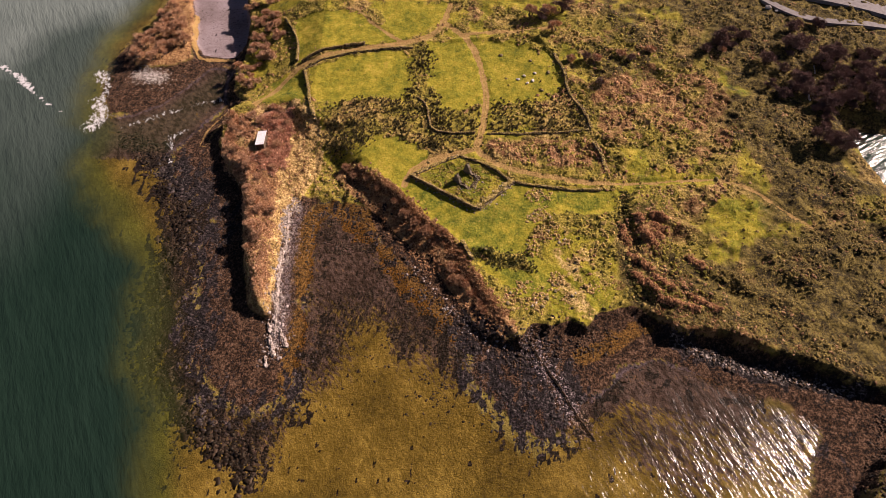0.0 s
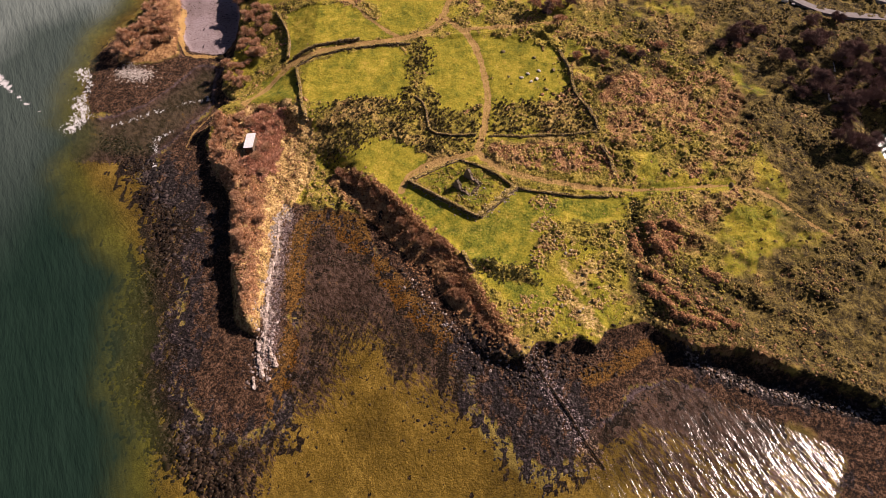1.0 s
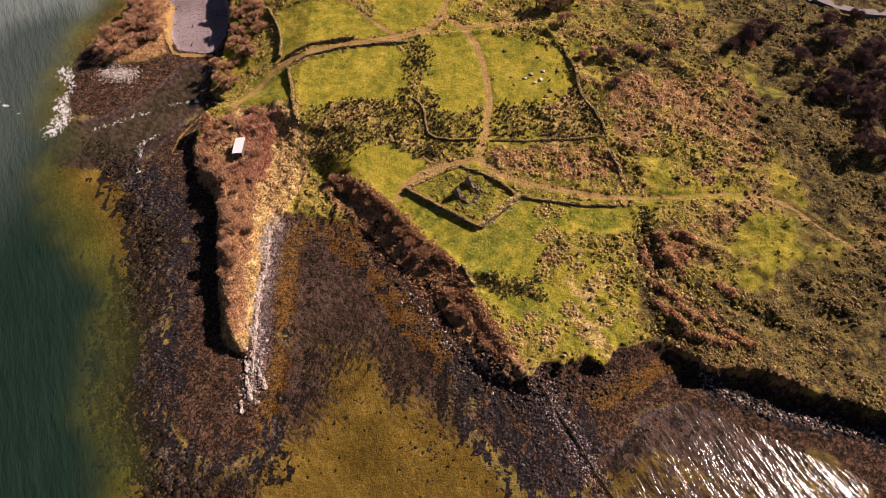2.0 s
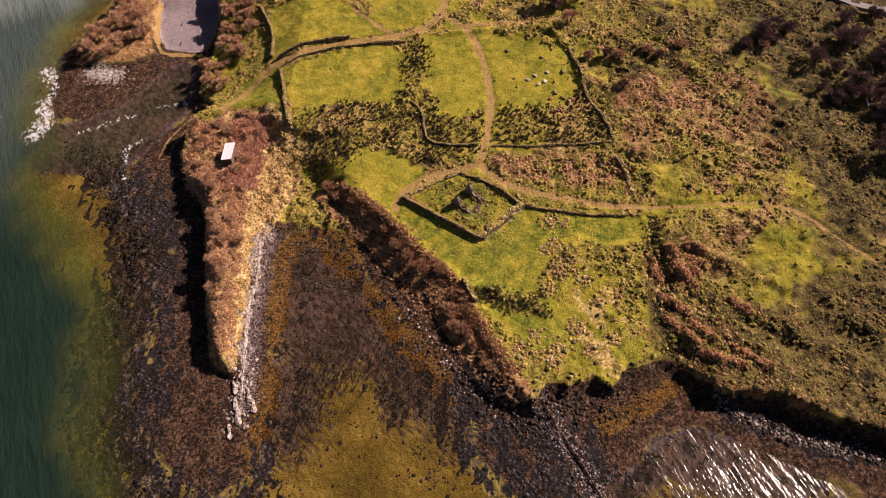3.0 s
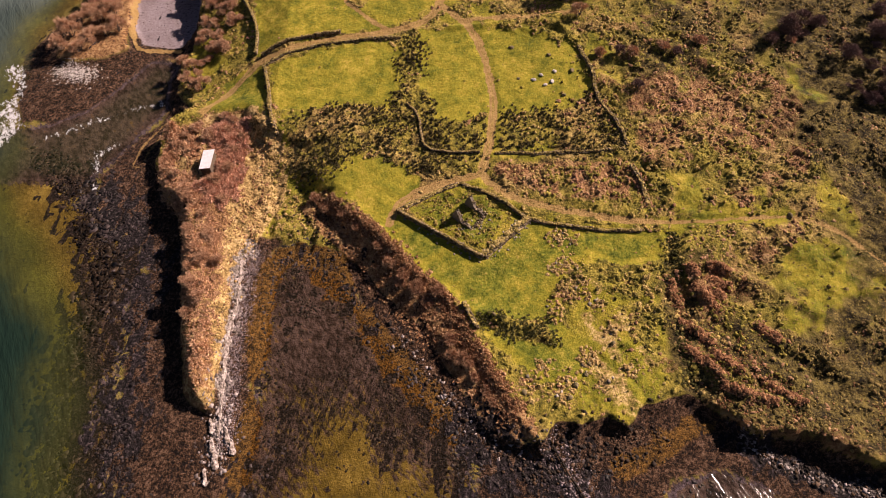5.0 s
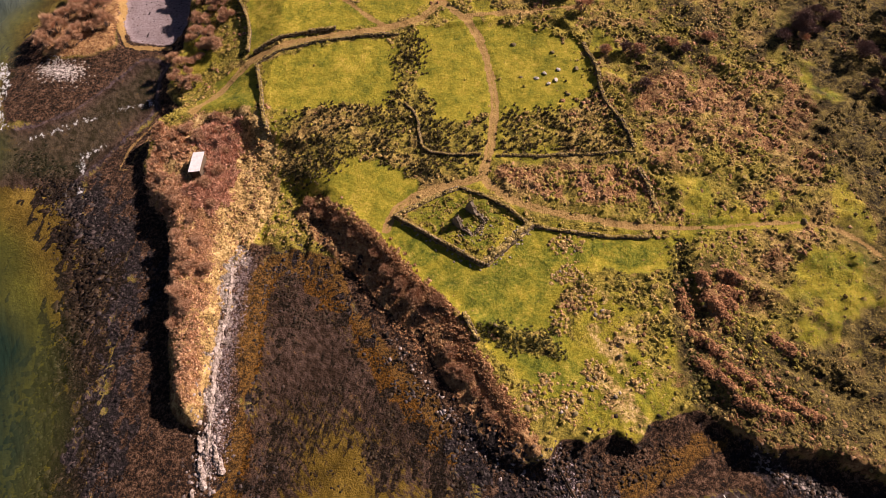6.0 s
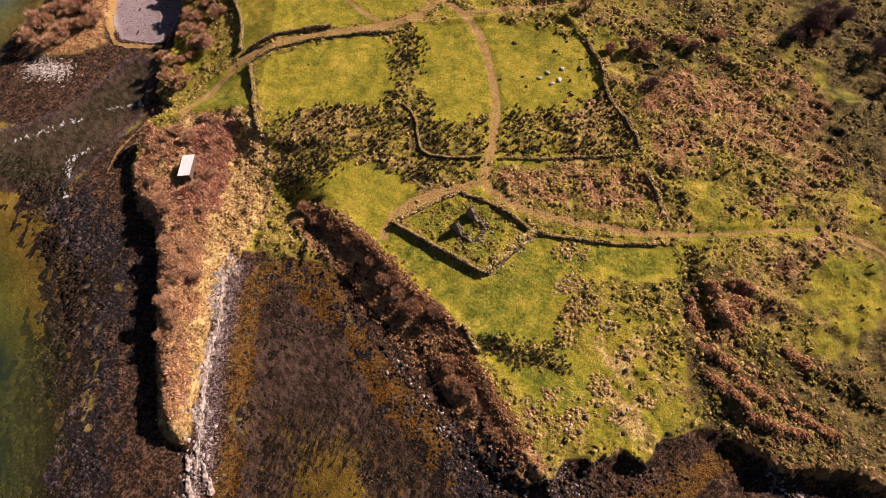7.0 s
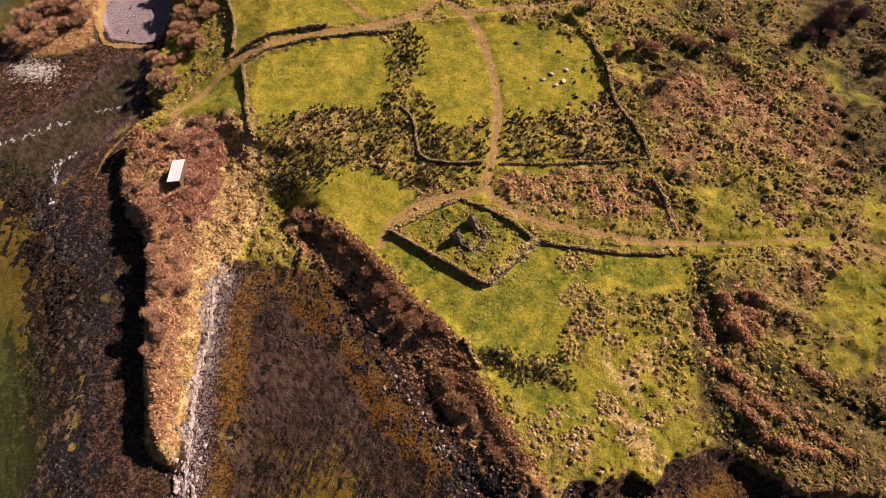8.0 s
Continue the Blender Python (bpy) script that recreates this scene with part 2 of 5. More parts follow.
def moor_material():
    """Tussocks that change from straw to olive and rust from place to place."""
    n = Nodes("moor_tussock")
    island = n.add("ShaderNodeNewGeometry").outputs["Random Per Island"]
    fine = n.noise(0.3, 4, 0.7)
    value = n.math("ADD", n.math("MULTIPLY", island, 0.72), n.math("MULTIPLY", fine, 0.28))
    straw = n.ramp(value, [(0.1, (0.14, 0.090, 0.026)), (0.5, (0.37, 0.255, 0.082)), (0.9, (0.60, 0.44, 0.17))])
    olive = n.ramp(value, [(0.1, (0.075, 0.068, 0.013)), (0.5, (0.23, 0.195, 0.030)), (0.9, (0.43, 0.34, 0.072))])
    rust = n.ramp(value, [(0.1, (0.13, 0.058, 0.030)), (0.5, (0.36, 0.185, 0.098)), (0.9, (0.55, 0.33, 0.19))])
    colour = n.mix(n.range(n.noise(9.0, 4), 0.42, 0.52), straw, olive)
    colour = n.mix(n.range(n.noise(6.3, 5), 0.54, 0.62), colour, rust)
    # the tussocks turn to a darker brown towards the east and south-east
    place = n.add("ShaderNodeSeparateXYZ")
    n.link(n.where, place.inputs[0])
    heather = n.ramp(value, [(0.1, (0.045, 0.032, 0.012)), (0.5, (0.135, 0.098, 0.030)), (0.9, (0.27, 0.195, 0.062))])
    south = n.math("MULTIPLY", n.math("MINIMUM", n.math("ADD", place.outputs[1], 20.0), 0.0), -0.9)
    east = n.math("ADD", n.math("ADD", place.outputs[0], south), n.math("MULTIPLY", n.math("SUBTRACT", n.noise(12.0, 4), 0.5), 70.0))
    colour = n.mix(n.math("MULTIPLY", n.range(east, 50.0, 72.0), 0.88), colour, heather)
    return n.done(colour, 0.95)


MOOR = moor_material()
BARK = island_material("bark", [(0.1, (0.05, 0.035, 0.028)), (0.9, (0.13, 0.095, 0.075))], 0.1)
STONE = island_material("field_stone", [(0.1, (0.050, 0.037, 0.020)), (0.5, (0.135, 0.100, 0.056)), (0.9, (0.32, 0.25, 0.17))], 0.15)
PALE = island_material("pale_rock", [(0.1, (0.06, 0.046, 0.042)), (0.5, (0.19, 0.155, 0.145)), (0.9, (0.46, 0.40, 0.38))], 0.2)
ledge = Nodes("pale_ledge")
LEDGE = ledge.done(ledge.ramp(ledge.sharpen(ledge.noise(0.7, 6, 0.75), 1.5), [(0.3, (0.10, 0.075, 0.055)), (0.5, (0.29, 0.24, 0.21)), (0.7, (0.52, 0.46, 0.43))]), 0.9, ledge.bump(ledge.noise(0.3, 4, 0.7), 0.8, 0.15))
CHALKY = island_material("chalky_boulder", [(0.1, (0.34, 0.30, 0.27)), (0.9, (0.55, 0.51, 0.48))], 0.2)
DARKROCK = island_material("weedy_rock", [(0.1, (0.006, 0.005, 0.004)), (0.45, (0.022, 0.015, 0.010)), (0.75, (0.062, 0.034, 0.016)), (0.95, (0.13, 0.085, 0.060))], 0.2, 0.85)
TURF = island_material("wall_turf", [(0.1, (0.16, 0.125, 0.030)), (0.5, (0.36, 0.27, 0.085)), (0.9, (0.58, 0.44, 0.19))], 0.25)

# ---- plan: outlines and lines on the ground, in metres ----
LAND = [(-70.6, 76.5), (-66.2, 57.1), (-65.9, 47.7), (-67.8, 43.2), (-65.7, 33.7), (-61.3, 27.8), (-64.8, 19.2), (-66.4, 12.9), (-63.5, 7), (-58.4, 1.4), (-54.1, -10.9), (-52.6, -19.1), (-50.2, -26.6), (-47.8, -33.6), (-45.1, -39.6), (-43.3, -41), (-42.4, -39.6), (-42.7, -35.8), (-43.1, -28.9), (-43.3, -20.2), (-43, -12.1), (-40.6, -7.8), (-38.6, -2.4), (-37.7, 1), (-33.8, -0.8), (-32.1, 1.5), (-29.4, 2), (-22.1, -3.1), (-15.9, -8.1), (-9.8, -15)]
LAND += [(-4.1, -20.6), (0.2, -27.8), (4.2, -34.4), (7.5, -40.9), (11.1, -46.2), (13.6, -41.8), (16.7, -41.7), (18.1, -42.7), (22.6, -41.6), (25.4, -42.4), (27.8, -39.4), (31.9, -38.5), (36.7, -36.9), (41.4, -40.4), (44.5, -43.8), (51.2, -43.9), (54.9, -44.4), (59, -46.4), (63, -48.6), (72.6, -51.7), (79, -55.6), (86.3, -56.8), (87.6, -63.7), (80.4, -68.3), (73.2, -74.6), (68.5, -80.5), (140, -100), (420, -100), (420, 400), (-70, 400)]
SPIT = [(-91.7, 83.9), (-85.5, 62.4), (-84.1, 50.8), (-88.8, 47), (-97.6, 45), (-100.5, 48.1), (-101, 54.6), (-99.1, 67.2), (-100.4, 83.7)]
SHORE = [(-102, 86.5), (-101.9, 71), (-106.8, 58), (-108.5, 48.5), (-105.7, 36.4), (-101.1, 25.4), (-94.2, 25.1), (-87.5, 29.4), (-81.7, 38), (-77.2, 47.6), (-73, 48.6), (-69.9, 39.3), (-68.8, 31), (-71.6, 22.2), (-76, 14.2), (-78.4, 10.3), (-76.5, 4.5), (-70.7, -1.3), (-63.4, -7.7), (-60.8, -14.1), (-61.9, -22.1), (-60.3, -32), (-58.1, -43.1), (-56, -51.5), (-51.3, -57.8), (-45.8, -61.5), (-40.1, -62.3), (-36.3, -58.6), (-34.5, -48.4), (-34.3, -40), (-35.7, -36)]
SHORE += [(-36.5, -26.6), (-37.1, -16.3), (-36.9, -9.2), (-31.7, -5.9), (-26.5, -9.3), (-23.4, -14.6), (-19.6, -21.2), (-14.9, -26.2), (-11.4, -30.9), (-6.4, -36.6), (-3.3, -42.4), (-0.3, -49), (1.4, -51.5), (5.6, -58.2), (8, -62.6), (14.3, -67.3), (19.4, -64.1), (22.3, -59.9), (29.9, -55.8), (32.3, -51.4), (39.6, -49.3), (47.2, -51.9), (57.4, -56.7), (64.6, -58.9), (70.2, -63.4), (70.4, -67.6), (62.2, -76.3), (58.6, -81), (150, -130), (420, -100), (420, 400), (-70, 400)]
MUD = [(-35, -15.4), (-30.4, -11.8), (-26, -14.5), (-19.9, -24.9), (-13.4, -32), (-6.8, -40.8), (-2.7, -48.5), (-8.1, -46.1), (-15.2, -37.2), (-23.5, -36.3), (-29.7, -36.4), (-32.8, -42.4), (-33.7, -49.1), (-34.8, -50.6), (-34.9, -35.9)]
COVE = [(22.3, -59.8), (29.9, -55.7), (32.3, -51.3), (39.7, -49.2), (47.3, -51.8), (57.5, -56.6), (52.9, -61.2), (42.3, -59.1), (33.7, -56.9), (26.4, -61.2)]
DEEP = [(-107.9, -91.2), (-55.5, -90), (-58.7, -79.1), (-61.8, -70.6), (-63.5, -61.6), (-69.7, -53), (-71.9, -40.8), (-75.1, -27.1), (-82.3, -15.3), (-93.9, -2.3), (-100.9, 6.8), (-99.2, 16.8), (-109, 28.5), (-112.3, 44.1), (-112.3, 61.6), (-107.6, 81.3), (-105.2, 99.6), (-112.2, 123.9), (-240.3, 120.5)]
WEEDW = [(-80.8, 8.8), (-76.1, 3.9), (-69.6, -3.1), (-63, -9.6), (-60.3, -16.6), (-61.3, -24.5), (-59.8, -34.1), (-57.6, -45), (-56.1, -51.4), (-50.1, -58.9), (-42.5, -62.8), (-36.4, -59.1), (-34.2, -52.2), (-33.9, -60.9), (-35.8, -68.9), (-39.7, -75.9), (-45.2, -70.2), (-52.3, -63.7), (-57.3, -57.8), (-61.4, -51.5), (-65.8, -40.6), (-68, -28.5), (-69.2, -14.9), (-75.8, -1.9), (-83.3, 8.3)]
WEEDE = [(-16, -45.1), (-7.6, -44.9), (-2.7, -50.2), (5.4, -57.5), (8.6, -62.2), (14.9, -67.2), (19.4, -64.3), (20.9, -60.8), (26.6, -59.5), (22, -49.6), (12.8, -45.8), (6.9, -44.6), (2.1, -39), (-2.8, -39.1)]
INLET = [(-63.9, 44.1), (-76.9, 46.5), (-81.5, 37.2), (-87.4, 28.9), (-94, 24.4), (-102.5, 21.7), (-97.9, 10.1), (-80, 10.5), (-77.2, 15.8), (-73, 24.3), (-69.3, 31.3), (-70.1, 39.6)]
LAGOON = [(-93.7, 92.8), (-87.3, 70.1), (-84.5, 58.7), (-81.2, 53.9), (-71.8, 52.5), (-68.7, 56.6), (-68.7, 65.3), (-75.9, 93.3)]
POND = [(100.1, 15.5), (108.8, 14.2), (125.8, 9.8), (111.5, -20.2), (102.6, -8.3), (99.9, 5.4), (99.5, 11.2)]
FIELD1 = [(-44.9, 36.8), (-36.4, 39.8), (-25.7, 42.2), (-16.1, 42.8), (-14.8, 37.3), (-15.1, 28.6), (-17.8, 25.2), (-29.3, 23.7), (-40.9, 22.5)]
FIELD2 = [(-11.4, 46.1), (-3.9, 47.9), (4.4, 46.6), (13.9, 45.7), (23.2, 42.6), (25.4, 36.7), (27.2, 27.2), (20.6, 24), (9.1, 21.7), (5.3, 22.5), (-1, 20.2), (-6.7, 21.8), (-10.2, 30.2), (-11.9, 39.1)]
FIELD3 = [(-51.7, 59.1), (-32.9, 59.8), (-23.6, 51.5), (-19.1, 47), (-31.4, 44.5), (-42.1, 41.7), (-47.5, 40.5), (-49.3, 49)]
FIELD4 = [(-28.8, 62.8), (-5.5, 62.4), (-8.2, 53.2), (-13.7, 49.4), (-19.1, 47.6), (-23.7, 53.5)]
PATCH1 = [(-27.6, 6.6), (-23.2, 11.8), (-16.9, 10.2), (-11.2, 6.5), (-9.9, 3.6), (-13.3, 0), (-15.4, -5.4), (-21, -1.3), (-26, 1.5)]
LAWN = [(-14.9, -4.1), (-12, -2.7), (2.5, -11.4), (11.2, -3.8), (15.2, -4.8), (32.1, -6.5), (36.6, -6.9), (34.9, -11.4), (29.1, -13.9), (23.7, -12.6), (18, -14.5), (15.4, -20), (18.2, -27), (22, -30.5), (20.3, -36.2), (13.3, -36.3), (7.4, -31.9), (3.4, -27.3), (0.2, -25.6), (-3, -20), (-7.5, -16.4), (-11, -12.6), (-14.1, -8.1)]
YARD = [(-12.4, -1.8), (-6.9, 1.8), (-1.6, 4.2), (5, 1.4), (10.4, -3.2), (2.5, -10.1)]
KNOLL = [(18.9, -16.4), (25.4, -17.6), (29.1, -23.5), (31.1, -31.5), (32.3, -37), (25.6, -41.4), (18.8, -41.6), (16.2, -37.4), (20.8, -31.7), (20.5, -24.7)]
PATCH2 = [(58.3, -10.1), (64.4, -7.6), (75.4, -7.6), (81.7, -11.4), (78, -23.4), (67.4, -25.1), (57.4, -27.9), (54.6, -24.6), (58.5, -18.8), (56.1, -15.1)]
PATCH3 = [(66.2, 37.9), (71.1, 37), (76.1, 30.9), (76.9, 24.2), (71.6, 22.7), (66.9, 29.3)]
PATCH4 = [(34.9, -2.2), (49, -0.2), (60.3, -0.9), (65.2, -3.9), (53.7, -5.6), (40.1, -6.2)]
NOSE = [(-54.8, 35.1), (-47, 37.4), (-44.4, 30.6), (-42.8, 22.2), (-48, 22.2), (-55, 21.5), (-55, 29)]
PATCH5 = [(-42.1, 22.2), (-34.2, 21.3), (-16.4, 23.2), (-11.8, 21.9), (-16.2, 19.5), (-33.6, 15.7), (-38.5, 14.2)]
DARKEAST = [(69.7, 14.9), (79.4, 29.1), (99, 44.7), (108.3, 44.6), (89.9, -10.2), (81.7, -11.4), (74.1, -8.2), (72.3, 1.8)]
DARK_SE = [(36, -23), (47, -22), (56, -30), (72, -30), (82, -52), (60, -46), (44, -43), (37, -36)]
COMBED = [(-33, -33), (-21, -28), (-9, -36), (-3, -46), (-9, -49), (-20, -46), (-32, -52)]
CAUSE = [(-42.1, -5.9), (-40.3, 4.2), (-38.1, 5.9), (-32.8, 3.6), (-27.1, -2.9), (-25.2, -7.3), (-31.4, -6.3), (-37.4, -5.8)]
BAYEAST = [(19.4, -64.3), (29.3, -56.4), (39.7, -49.2), (57.5, -56.6), (70.4, -63.3), (63.3, -76.2), (36.5, -77.6), (27.6, -68.5)]
THICKET = [(88.3, 36.8), (98.2, 42.2), (115.1, 38.6), (124.4, 34.2), (117.9, 16.1), (107.4, 15.3), (98.7, 18.2), (92.4, 8.9), (89.6, 16.4), (86.1, 25.3)]
STRAW = [(-52.6, 22.5), (-45.8, 24.5), (-41, 20.9), (-38.4, 11.2), (-37.2, 2.1), (-40.5, -5.6), (-43.3, -12.1), (-43.1, -24), (-42.4, -35.8), (-42.9, -39.6), (-44.7, -28.9), (-45.5, -17.6), (-45.8, -7.9), (-46.8, 2.7)]
AMBER = [(-40.7, -15), (-37.9, -7.9), (-31.7, -6), (-25.2, -10.5), (-19.6, -21.3), (-11.3, -31), (-5.9, -36.6), (-2.8, -44), (-5.8, -42), (-14.6, -29.9), (-20.7, -21.3), (-25.9, -14.7), (-31.6, -10.6), (-35.5, -12.1), (-36.2, -21.6), (-35.6, -31.5), (-35.2, -42.6), (-34.7, -52.6), (-35.3, -60), (-37.5, -58.1), (-37.1, -50.7), (-37.6, -40.5), (-39.2, -26.7)]
AMBER2 = [(20.5, -47.6), (26.6, -46), (35.2, -41.2), (40.1, -41.6), (34.3, -46.3), (27.8, -50.4), (23.9, -51.4)]
BANK = [(-32.3, 1.5), (-28.8, 3.2), (-22.2, -2.2), (-15.9, -7.7), (-9.8, -14.6), (-4.1, -20.4), (0.2, -27.7), (4.2, -34.3), (7.5, -40.8), (9.3, -44), (5, -42.9), (0.1, -37.7), (-3.9, -32.2), (-9.3, -27.6), (-15.1, -20.3), (-21.4, -10.9), (-26.6, -5.3)]
HEADL = [(-47.5, -38.1), (-52.9, -19.1), (-55.7, -5.2), (-62.3, 4), (-65.1, 12.3), (-62.4, 19.5), (-56.3, 24.3), (-48.4, 24.5), (-43.4, 18.1), (-39.5, 2.9), (-40.6, -4.9), (-43.8, -12.1), (-43.1, -24), (-42.7, -35.8), (-42.6, -40.7), (-44.7, -40.2)]
HEATH1 = [(5.1, 10.1), (31.2, 10.6), (32.9, -0.1), (20.1, -0.1), (10.9, 2), (5, 6.4)]
HEATH2 = [(38.4, -17.6), (45.7, -12.7), (49.5, -26.8), (56.7, -35.5), (56.4, -42.9), (45.8, -43.1), (41.5, -35.8), (37.7, -29.1)]
HEATH3 = [(34.6, 36.6), (62.3, 38), (69.9, 25.9), (70.6, 8.9), (66.6, 1.8), (49.6, 3.3), (35.2, 9.1), (33, 21.4)]
HEATH4 = [(-17.6, 60.2), (-10.4, 63.1), (-7.7, 60), (-13, 55.6), (-18.4, 56.2)]
RUSH1 = [(-40.4, 21.3), (-29.3, 22.9), (-16.4, 23.6), (-12.1, 27.7), (-15.1, 35.5), (-13.4, 43.7), (-10.7, 43.7), (-10.9, 30.2), (-6.7, 21), (4, 19.3), (3.3, 8.6), (-7, 6.4), (-17, 11), (-23.3, 13.3), (-27.8, 8), (-32.5, 6.6), (-37.2, 9.6)]
RUSH2 = [(6.6, 20.9), (20.6, 23.2), (27.7, 25.6), (30.9, 13.6), (6.4, 12.6)]
RUSH3 = [(0.2, -22.5), (14.2, -23.5), (15.3, -29.5), (7.5, -28.4), (2.3, -26.7)]
SCRUB = [(36.5, -7.5), (42.1, -7.5), (57.2, -10.1), (52.6, -26.8), (56.9, -30.1), (77.5, -25.1), (69.9, -47.6), (59.5, -45.3), (57.7, -35.4), (49.5, -26.8), (40.5, -17.6), (31.4, -12.6)]
TRACK_A = [(-4.8, 62.3), (-7.4, 52.2), (-12.2, 48), (-19, 45.7), (-31.3, 43.4), (-41.9, 40.4), (-48.4, 37.4), (-53.4, 31.1), (-57.6, 24.8)]
TRACK_B = [(-7.1, 54.6), (-1.8, 49.2), (2.3, 42.5), (4.5, 33.5), (5.4, 25), (4.7, 16.9), (3.2, 9.3), (2.8, 6.4)]
TRACK_C = [(2.8, 6.7), (-3.4, 5), (-9.3, 2.6), (-13.3, -0.4), (-15.1, -4.8)]
TRACK_D = [(2.9, 6.4), (6.2, 2.8), (12, -0.1), (20, -1.9), (31.3, -3.8), (42.6, -4.2), (54.1, -3.3), (63.1, -3.6), (69.1, -6.3), (74.3, -11.4), (80.7, -16.9)]
TRACK_E = [(-0.9, 48.8), (7.2, 49.6), (18.3, 50.4), (25.1, 50.1)]
PATH_F = [(-14.1, -7.4), (-8.8, -12.6), (-2, -15.4), (4.7, -14.1), (11.5, -10.1)]
PATH_G = [(-33, 60.8), (-25, 51.6), (-19.1, 46.6)]
PATH_H = [(-60.8, 31.4), (-66.9, 25.4), (-70, 18.5), (-70.6, 13.5)]
RIM = [(-88.3, 74.6), (-85, 59.1), (-81, 51.5), (-71.2, 51)]
WALL_NEAR_LEFT = [(-13.6, -2.3), (2.5, -11.9)]
WALL_NEAR_RIGHT = [(2.8, -11.7), (11.3, -4)]
WALL_FAR_RIGHT = [(11.2, -3.8), (5, 0.9), (-1.6, 4.1)]
WALL_FAR_LEFT = [(-1.8, 4.1), (-6.9, 1.8), (-13.6, -2)]
WALL_EXT = [(11.5, -3.8), (14.1, -4.6), (19.7, -5.5), (26.5, -6.1), (32.4, -6.3)]
WALL_FIELD = [(-45.7, 36.3), (-43.5, 28.9), (-42.1, 22.2), (-40.2, 17.6)]
WALL_LANE_S = [(-45.3, 36.8), (-39.1, 39.8), (-31.1, 41.7), (-24.3, 42.9), (-15.5, 43.5)]
WALL_LANE_N = [(-47.1, 40.1), (-39.5, 43.2), (-29.4, 45.3)]
WALL_NORTH = [(-55.3, 61.3), (-51.1, 53), (-49.2, 47.1), (-48.6, 41.1)]
WALL_KINK = [(-13, 24.7), (-10.5, 21.1), (-9.7, 16.3), (-8.4, 12.9), (-3.4, 11.8), (2.1, 11.7)]
WALL_MID = [(5.4, 11.7), (14.9, 11.6), (23.4, 11.9), (31.4, 12.1)]
WALL_EAST = [(32.2, 12.7), (30.5, 19.6), (27.4, 26.1), (26.7, 33.2), (24.6, 40)]
WALL_STUB = [(32.3, 8.4), (34, 4.5), (34.8, -0.4)]
BANK_A = [(-40.6, 18.6), (-33.6, 16), (-23.8, 19.6), (-11.9, 22.4)]
BANK_TOP = [(-3.9, 46.4), (9.9, 47.7), (19.4, 46.9), (24.5, 41.3)]
DITCH = [(-40.1, 17.3), (-39.7, 9.6), (-37.3, 0.8)]
GULLY = [(38.6, -6.9), (36.9, -12.6), (37.8, -17.6), (37.5, -23.5), (37.3, -31.3), (37, -35.8)]
SLIP = [(12.9, -44.6), (15.5, -49.9), (18.6, -54.9), (21, -59.7), (24.6, -66), (29, -72.9)]
ROCKS_E = [(-42, -7.6), (-43.1, -12.6), (-42.4, -19.4), (-42.5, -27.1), (-41.8, -34.2), (-41, -40.8), (-40.5, -47)]
DEBRIS = [(43, -42.8), (49.2, -47.4), (58.7, -51.1), (68.3, -53.4), (78.6, -56.2)]
BANKFOOT = [(-32.6, 1.1), (-25.4, -8.6), (-19.9, -17.5), (-14.9, -24.5), (-9.3, -29.9), (-3.9, -36.7), (1.2, -43), (7, -46), (11.8, -47.9)]
ROAD = [(96.4, 65.5), (108.4, 61.5), (121, 56.5), (136.4, 50.1)]
ROAD_B = [(85.3, 64), (92.5, 56.4), (101.1, 52.6), (119, 50.4), (135.1, 46.8)]
FOAM_A = [(-109.3, 44.3), (-104.2, 36.8), (-106.1, 30.6), (-102.7, 25.7), (-103.8, 19.9)]
# the next two lines carry the inlet's glints, painted as white flecks
FOAM_GLINTS = [(-77.7, 19.6), (-81.2, 15.8), (-78.3, 8.9), (-75.6, 2.3), (-70.9, -3.1)]
INLET_GLINTS = [(-95.2, 20.1), (-85.1, 26.1), (-75.6, 31.2), (-69.2, 33.4)]
WAKE = [(-141.8, 46.7), (-132.3, 40.9), (-122.1, 30.7), (-112.6, 25.2)]
CREST = [(-44.3, -39.9), (-46.7, -33.9), (-49, -26.9), (-51.2, -19.4), (-52.7, -11.3), (-54.9, -4.1), (-54.7, 3.7), (-55.4, 12), (-52.5, 19.2), (-47.8, 22.1)]
ROLLS = [[(37.1, -16.8), (36.9, -19.2), (37.6, -21.6)], [(40.6, -17.9), (42.2, -20.2), (43.6, -22)], [(36.8, -24.6), (39.2, -26.1), (41.4, -28.2)], [(37.2, -29.4), (39.7, -31.4), (42.1, -34.4)], [(41.5, -30.4), (45.2, -33.4)],
         [(41.8, -35.6), (45.6, -37.6), (49.8, -38.8)], [(48.9, -35.2), (51.8, -37.2), (54.2, -38.8)], [(50.4, -25.2), (53.2, -28.2)], [(40.3, -14.2), (41, -15.6)], [(43.7, -14), (46.9, -14.6)], [(43.4, -16.6), (46.8, -17.6)], [(43.2, -18.8), (45, -19.6)]]
WALL_STUMP = [(-0.9, -21.2), (1.5, -25.9)]
TRAIL = [(66.4, -25.1), (65.8, -31.2), (66, -37.4), (67.8, -43.7), (69.9, -47.6)]
BANKTOP = [(-28.6, 1.6), (-22.1, -3), (-15.9, -8.1), (-9.8, -14.8), (-4.1, -20.5), (0.2, -27.7), (4.2, -34.2), (7.5, -40.7)]
STREAM = [(95.1, 36.8), (93.7, 30.4), (90.5, 25.3), (89.7, 21.3)]
MARKER = [(87.5, 57.7), (89.7, 56.7)]
BOULDERS = [(14.2, 31.3), (16, 32.6), (16.7, 29.9), (18.2, 30.7), (18.9, 33.5), (22.6, 33.6), (20.5, 26.8), (17.9, 38.1), (9.7, 40.6), (11, 31.7)]
